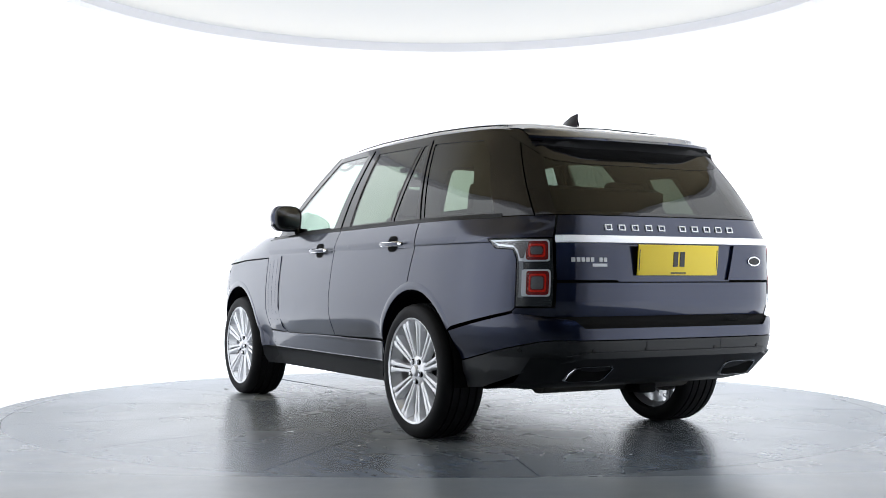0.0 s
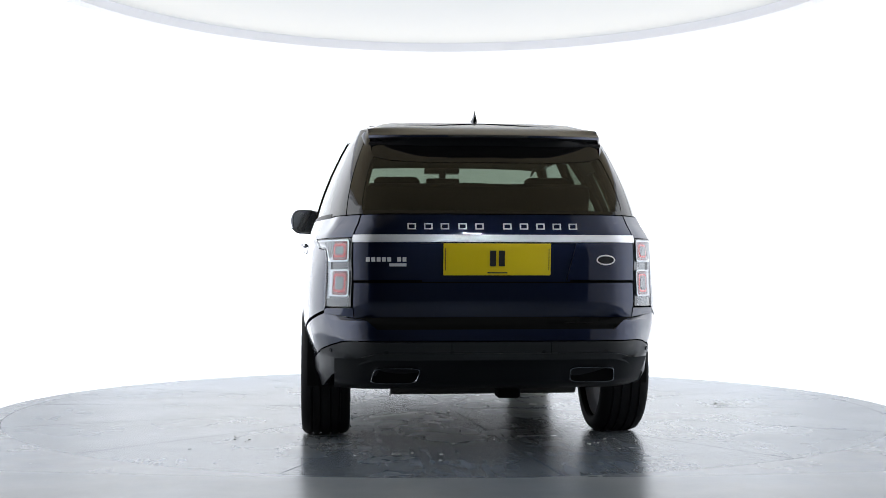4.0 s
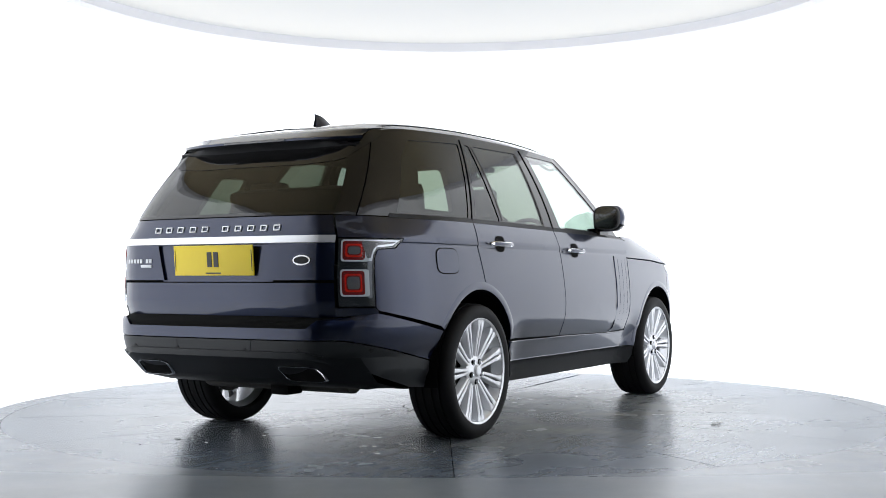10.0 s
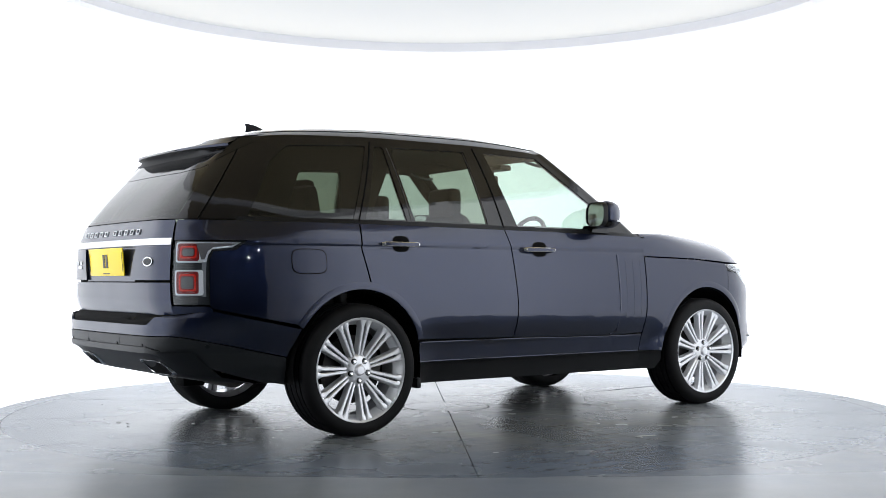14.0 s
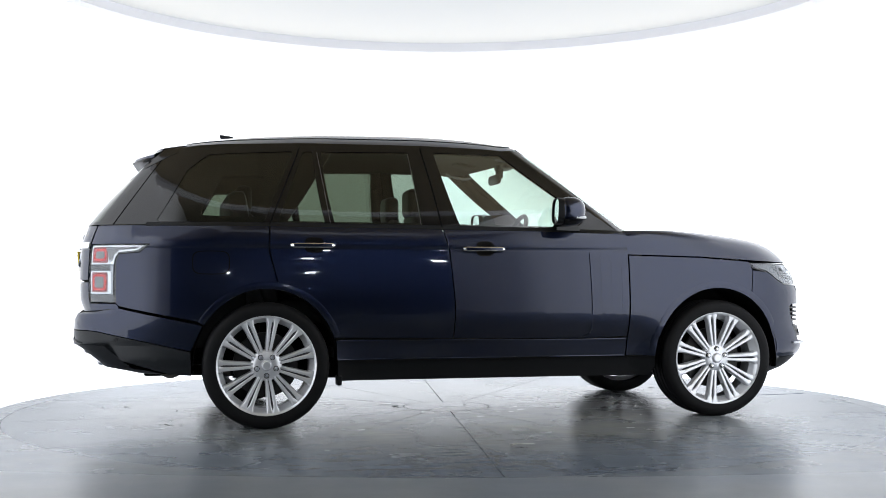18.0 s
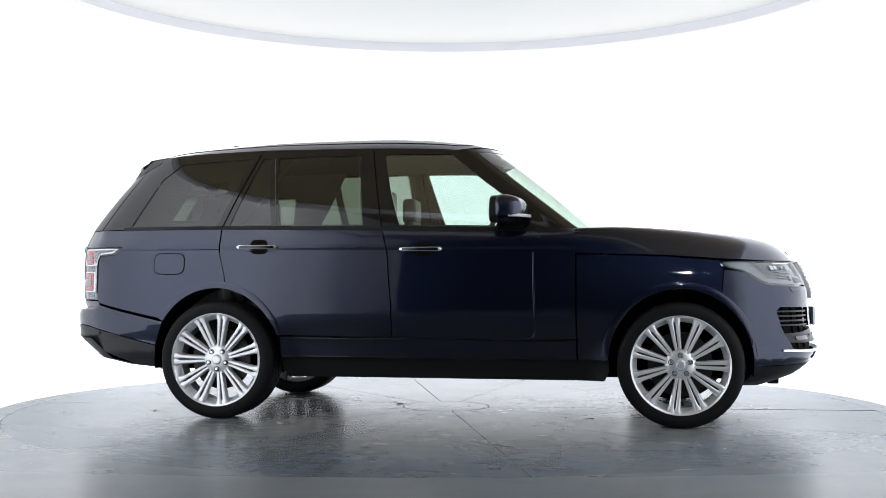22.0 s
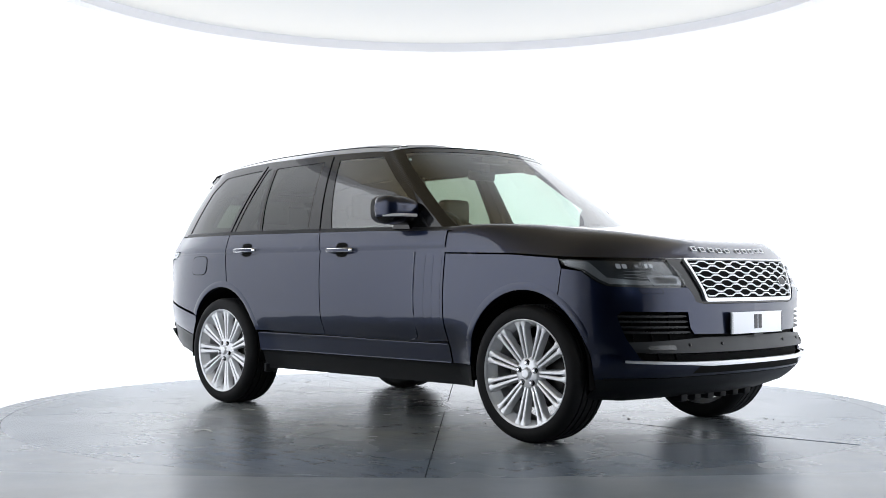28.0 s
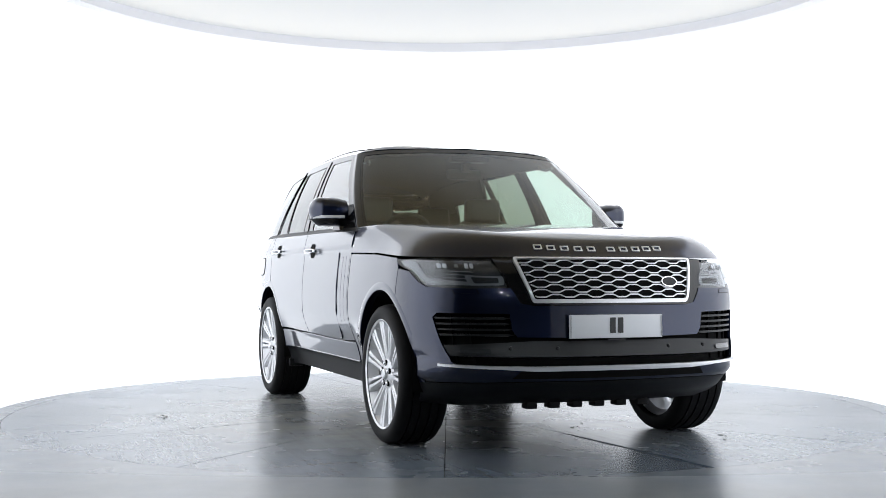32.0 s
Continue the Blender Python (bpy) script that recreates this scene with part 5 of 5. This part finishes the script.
def wheel(car, x, side, spin):
    """One wheel; its axle points along y."""
    w = new("wheel")
    w.parent = car
    m = pose(x, side * 0.845, AXLE_Z)
    R, half = 0.379, 0.137
    tyre = [(0.292, -half + 0.02), (0.30, -half + 0.006), (0.325, -half), (0.352, -half + 0.003), (0.370, -half + 0.018), (R - 0.001, -half + 0.04)]
    for g in (-0.075, -0.028, 0.028, 0.075):
        tyre += [(R, g - 0.006), (R - 0.008, g - 0.005), (R - 0.008, g + 0.005), (R, g + 0.006)]
    tyre += [(R - 0.001, half - 0.04), (0.370, half - 0.018), (0.352, half - 0.003), (0.325, half), (0.30, half - 0.006), (0.292, half - 0.02)]
    out = -1 if side < 0 else 1
    t = part("tyre", spun(tyre, (0, 0, 0), 72), RUBBER, w, "black low-profile tyre")
    rim = [(0.292, -0.10), (0.283, -0.08), (0.262, -0.06), (0.258, 0.06), (0.275, 0.085), (0.287, 0.110), (0.299, 0.122), (0.302, 0.127), (0.296, 0.130), (0.286, 0.123)]
    part("rim", spun([(r, h * out) for r, h in rim], (0, 0, 0), 72), ALLOY, w, "silver alloy rim")
    part("brake_disc", spun([(0.08, 0.02 * out), (0.195, 0.02 * out), (0.195, -0.01 * out), (0.08, -0.01 * out)], (0, 0, 0), 40), DISC, w, "dull steel brake disc")
    part("wheel_back", spun([(0.02, -0.02 * out), (0.17, -0.03 * out)], (0, 0, 0), 32), DARK, w)
    for i in range(11):
        a0 = spin + 2 * math.pi * i / 11
        for k in (-1, 1):
            rings = []
            for j in range(13):
                q = j / 12
                r = 0.060 + 0.232 * q
                off = k * (0.0085 + 0.0115 * q)
                wd = 0.0076 + 0.0042 * q + 0.011 * smoothstep(0.80, 1.0, q)
                d = 0.092 + 0.028 * q
                base = Matrix.Rotation(-a0, 3, "Y")
                pts = [(r, (d - 0.042) * out, off - wd * (1.5 if k < 0 else 1.1)), (r, (d - 0.004) * out, off - wd), (r, d * out, off - wd * 0.55), (r, d * out, off + wd * 0.55), (r, (d - 0.004) * out, off + wd), (r, (d - 0.042) * out, off + wd * (1.5 if k > 0 else 1.1))]
                rings.append([tuple(base @ Vector(p)) for p in pts])
            part("spoke", loft(rings, True, True, 30), ALLOY, w)
        rings = []
        for j in range(7):
            q = j / 6
            r = 0.085 + 0.20 * q
            g = 0.004 + 0.009 * q
            base = Matrix.Rotation(-a0, 3, "Y")
            rings.append([tuple(base @ Vector(p)) for p in ((r, (0.070 + 0.03 * q) * out, -g), (r, (0.076 + 0.03 * q) * out, 0), (r, (0.070 + 0.03 * q) * out, g))])
        part("spoke_web", loft(rings, False), ALLOY_GREY, w)
    hub = [(0.0, 0.118), (0.026, 0.118), (0.031, 0.112), (0.034, 0.104), (0.062, 0.102), (0.078, 0.096), (0.092, 0.085), (0.095, 0.05)]
    part("hub", spun([(r, h * out) for r, h in hub], (0, 0, 0), 44), ALLOY, w, "silver hub")
    part("centre_cap", spun([(0.0, 0.122 * out), (0.022, 0.1215 * out), (0.027, 0.117 * out)], (0, 0, 0), 28), SATIN, w, "silver centre cap")
    for i in range(5):
        a = spin + math.pi / 2 + 2 * math.pi * i / 5
        c = (0.06 * math.cos(a), 0, 0.06 * math.sin(a))
        part("nut_seat", spun([(0.0165, 0.098 * out), (0.0165, 0.1055 * out), (0.013, 0.1055 * out)], c, 14), DARK, w)
        part("wheel_nut", spun([(0, 0.116 * out), (0.008, 0.116 * out), (0.0115, 0.112 * out), (0.0115, 0.098 * out)], c, 6), CHROME, w)
    w.matrix_basis = m
    return w


def cabin(car):
    """What shows through the glass: floor, dashboard, seats, wheel and lining."""
    part("cabin_floor", box(-0.10, 0, 0.44, 1.9, 1.6, 0.06), CABIN, car, smooth=False)
    part("underbody", box(0.15, 0, 0.335, 3.6, 1.22, 0.13, 0.04), DARK, car, "black underbody")
    pair("inner_wing", box(1.46, -0.60, 0.66, 1.0, 0.03, 0.62), DARK, car)
    pair("inner_wing", box(-1.46, -0.62, 0.62, 0.9, 0.03, 0.5), DARK, car)
    pair("sill_flap", box(-1.015, -0.86, 0.275, 0.03, 0.10, 0.06, 0.008), BLACK_TRIM, car)
    part("silencer", tube_path([(-2.02, -0.5, 0.36), (-2.02, 0.5, 0.36)], 0.085, 14), STEEL, car, "dull dark rear silencer")
    pair("exhaust_pipe", tube_path([(-2.02, -0.40, 0.35), (-2.2, -0.47, 0.38), (-2.36, -0.5, 0.412)], 0.03, 10), STEEL, car)
    part("tow_bracket", box(-2.12, -0.12, 0.30, 0.14, 0.12, 0.07, 0.015), DARK, car)
    part("exhaust_run", tube_path([(-1.95, -0.30, 0.315), (-1.2, -0.34, 0.285), (-0.4, -0.30, 0.270), (0.5, -0.18, 0.275), (1.0, -0.16, 0.30)], 0.036, 10), STEEL, car, "dull steel exhaust pipe")
    part("rear_subframe", box(-1.42, 0, 0.285, 0.34, 0.62, 0.07, 0.02), RUBBER, car)
    part("gearbox_shield", box(0.25, 0, 0.262, 0.9, 0.42, 0.05, 0.02), RUBBER, car)
    pair("suspension_arm", tube_path([(-1.46, -0.74, 0.30), (-1.36, -0.45, 0.272), (-1.30, -0.22, 0.275)], 0.028, 8), STEEL, car)
    pair("suspension_arm", tube_path([(1.46, -0.74, 0.28), (1.38, -0.45, 0.265), (1.26, -0.22, 0.27)], 0.028, 8), STEEL, car)
    for ax in (-1.461, 1.461):
        part("axle_arm", tube_path([(ax, -0.72, 0.36), (ax, 0, 0.33), (ax, 0.72, 0.36)], 0.045, 10), STEEL, car)
    part("engine_bay", box(1.5, 0, 0.62, 1.0, 1.16, 0.6), DARK, car, smooth=False)
    part("firewall", box(0.95, 0, 0.78, 0.06, 1.72, 0.7), CABIN, car, smooth=False)
    part("boot_floor", box(-1.95, 0, 0.72, 0.95, 1.3, 0.5, 0.03), CABIN, car)
    rings = [[(x, y, z) for x, z in ((0.95, 1.17), (0.66, 1.225), (0.50, 1.215), (0.40, 1.14), (0.40, 0.8), (0.6, 0.6))] for y in np.linspace(-0.84, 0.84, 9)]
    part("dashboard", loft(rings, False), CABIN, car, "dark padded dashboard")
    shell = sheet([(3.0, 0.02), (9.6, 0.02), (9.6, 0.06), (3.0, 0.06)], house, 0.5, 0.1, 0.06, lift=-0.02)
    pair("window_ledge", shell, CABIN, car)
    rows = [[roof_shape(u, v) for v in (0, 0.1, 0.3, 0.6, 1.0)] for u in [*np.linspace(2.6, 13, 40), *np.linspace(13.26, 23.4, 39)]]
    part("headliner", loft([[(p[0] * 0.985, p[1] * 0.96, p[2] - 0.05) for p in r] for r in rows], False), LINING, car, "grey headliner")
    pair("door_card", loft([[(x, y, z) for z, y in ((0.45, -0.86), (0.8, -0.87), (1.0, -0.84), (1.19, -0.875))] for x in np.linspace(-0.98, 0.75, 6)], False), CABIN, car)
    pair("boot_side", loft([[(x, y, z) for z, y in ((0.86, -0.78), (0.95, -0.80), (1.22, -0.79 + 0.12 * smoothstep(-2.0, -2.5, x)))] for x in np.linspace(-2.38, -1.4, 5)], False), CABIN, car)
    inner = [at_house(x, z) for x, z in ((-1.86, 1.30), (-1.52, 1.29), (-1.46, 1.56), (-1.73, 1.55))]
    hole = rounded(inner, 0.05, 3)
    pair("quarter_trim", sheet([(3.3, -0.02), (6.05, -0.02), (6.25, 1.0), (3.3, 1.0)], house, 0.2, 0.1, 0.03, holes=(hole,), lift=-0.06), CABIN, car, "dark lining round the quarter window")
    part("load_cover", box(-1.98, 0, 1.16, 0.78, 1.3, 0.02, 0.006), CABIN, car, "dark load cover")
    part("bench_back", box(-1.56, 0, 1.05, 0.12, 1.36, 0.80, 0.05, Matrix.Translation((-1.56, 0, 1.03)) @ Matrix.Rotation(radians(-10), 4, "Y") @ Matrix.Translation((1.56, 0, -1.03))), LEATHER, car)
    for x, y, wide in ((-0.07, -0.42, 0.52), (-0.07, 0.42, 0.52), (-1.18, -0.44, 0.52), (-1.18, 0.44, 0.52), (-1.2, 0.0, 0.34)):
        seat(car, x, y, wide)
    # steering wheel on the right
    ring = [(0.23 + 0.075 * math.sin(a), -0.42 + 0.185 * math.cos(a), 1.150 + 0.168 * math.sin(a)) for a in [2 * math.pi * i / 28 for i in range(28)]]
    sw = part("steering_wheel", tube_path(ring, 0.016, 8, True), LEATHER, car, "dark leather steering wheel")
    part("steering_boss", box(0.26, -0.42, 1.135, 0.06, 0.16, 0.1, 0.02), CABIN, sw)
    part("steering_spoke", box(0.24, -0.42, 1.14, 0.02, 0.36, 0.035, 0.008), CABIN, sw)
    rv = part("interior_mirror", box(0.22, 0.0, 1.60, 0.035, 0.25, 0.07, 0.02), BLACK_TRIM, car, "black interior mirror")
    part("mirror_stem", box(0.255, 0, 1.66, 0.05, 0.05, 0.1, 0.012), BLACK_TRIM, rv)
    visor = Matrix.Translation((0.10, 0.50, 1.735)) @ Matrix.Rotation(radians(12), 4, "Y")
    pair("sun_visor", box(0, 0, 0, 0.16, 0.30, 0.02, 0.008, visor), LINING, car, "grey sun visor")
    # pale colour stands in for light falling on the handle
    pair("grab_handle", tube_path([(0.02, 0.655, 1.700), (0.05, 0.645, 1.675), (0.16, 0.65, 1.655), (0.22, 0.665, 1.665)], 0.010, 8), LAMP_GREY, car, "grab handle coloured pale as if lit")
    part("sensor_housing", box(0.30, 0, 1.695, 0.1, 0.26, 0.04, 0.012), BLACK_TRIM, car)


def seat(car, x, y, wide):
    s = part("seat", box(x + 0.06, y, 0.70, 0.5, wide, 0.16, 0.06, None, 3), LEATHER, car, "dark leather seat")
    rings = []
    for t, k, d in ((0, 0.9, 0.12), (0.15, 1.0, 0.15), (0.5, 1.0, 0.14), (0.8, 0.92, 0.12), (0.95, 0.8, 0.10), (1.0, 0.62, 0.05)):
        c = Vector((x - 0.22 - 0.17 * t, y, 0.72 + 0.60 * t))
        rings.append([tuple(c + Vector((d / 2 * math.copysign(abs(math.cos(a)) ** 0.6, math.cos(a)), wide / 2 * k * math.copysign(abs(math.sin(a)) ** 0.6, math.sin(a)), 0))) for a in [2 * math.pi * j / 20 for j in range(20)]])
    part("backrest", loft(rings, True, True), LEATHER, s)
    big = wide > 0.4
    part("headrest", box(x - 0.395, y, 1.392, 0.10, 0.27 if big else 0.22, 0.19 if big else 0.12, 0.045, None, 3), LEATHER, s)
    for k in (-0.06, 0.06):
        part("headrest_post", tube_path([(x - 0.385, y + k, 1.25), (x - 0.392, y + k, 1.36)], 0.007, 6), CHROME, s)


def build_car():
    car = new("car")
    tagged(car, "dark blue luxury estate car parked on the turntable", "car")
    doors(car)
    quarter_and_fender(car)
    tail(car)
    nose(car)
    greenhouse(car)
    mirrors(car)
    for x, side, spin in ((AXLE_X, -1, 0.0), (-AXLE_X, -1, math.pi), (AXLE_X, 1, 0.4), (-AXLE_X, 1, 0.6)):
        wheel(car, x, side, spin)
    cabin(car)
    return car


studio()
hall_lamps()
TABLE_OB = turntable()
CAR = build_car()


def motions():
    def at(a):
        return pose(0, 0, 0, 0, 0, a) @ pose(*CAR_AT, 0)

    walk(CAR, [(t, at(a)) for t, a in TURN])
    walk(TABLE_OB, [(t, pose(0, 0, 0, 0, 0, a)) for t, a in TURN])


motions()
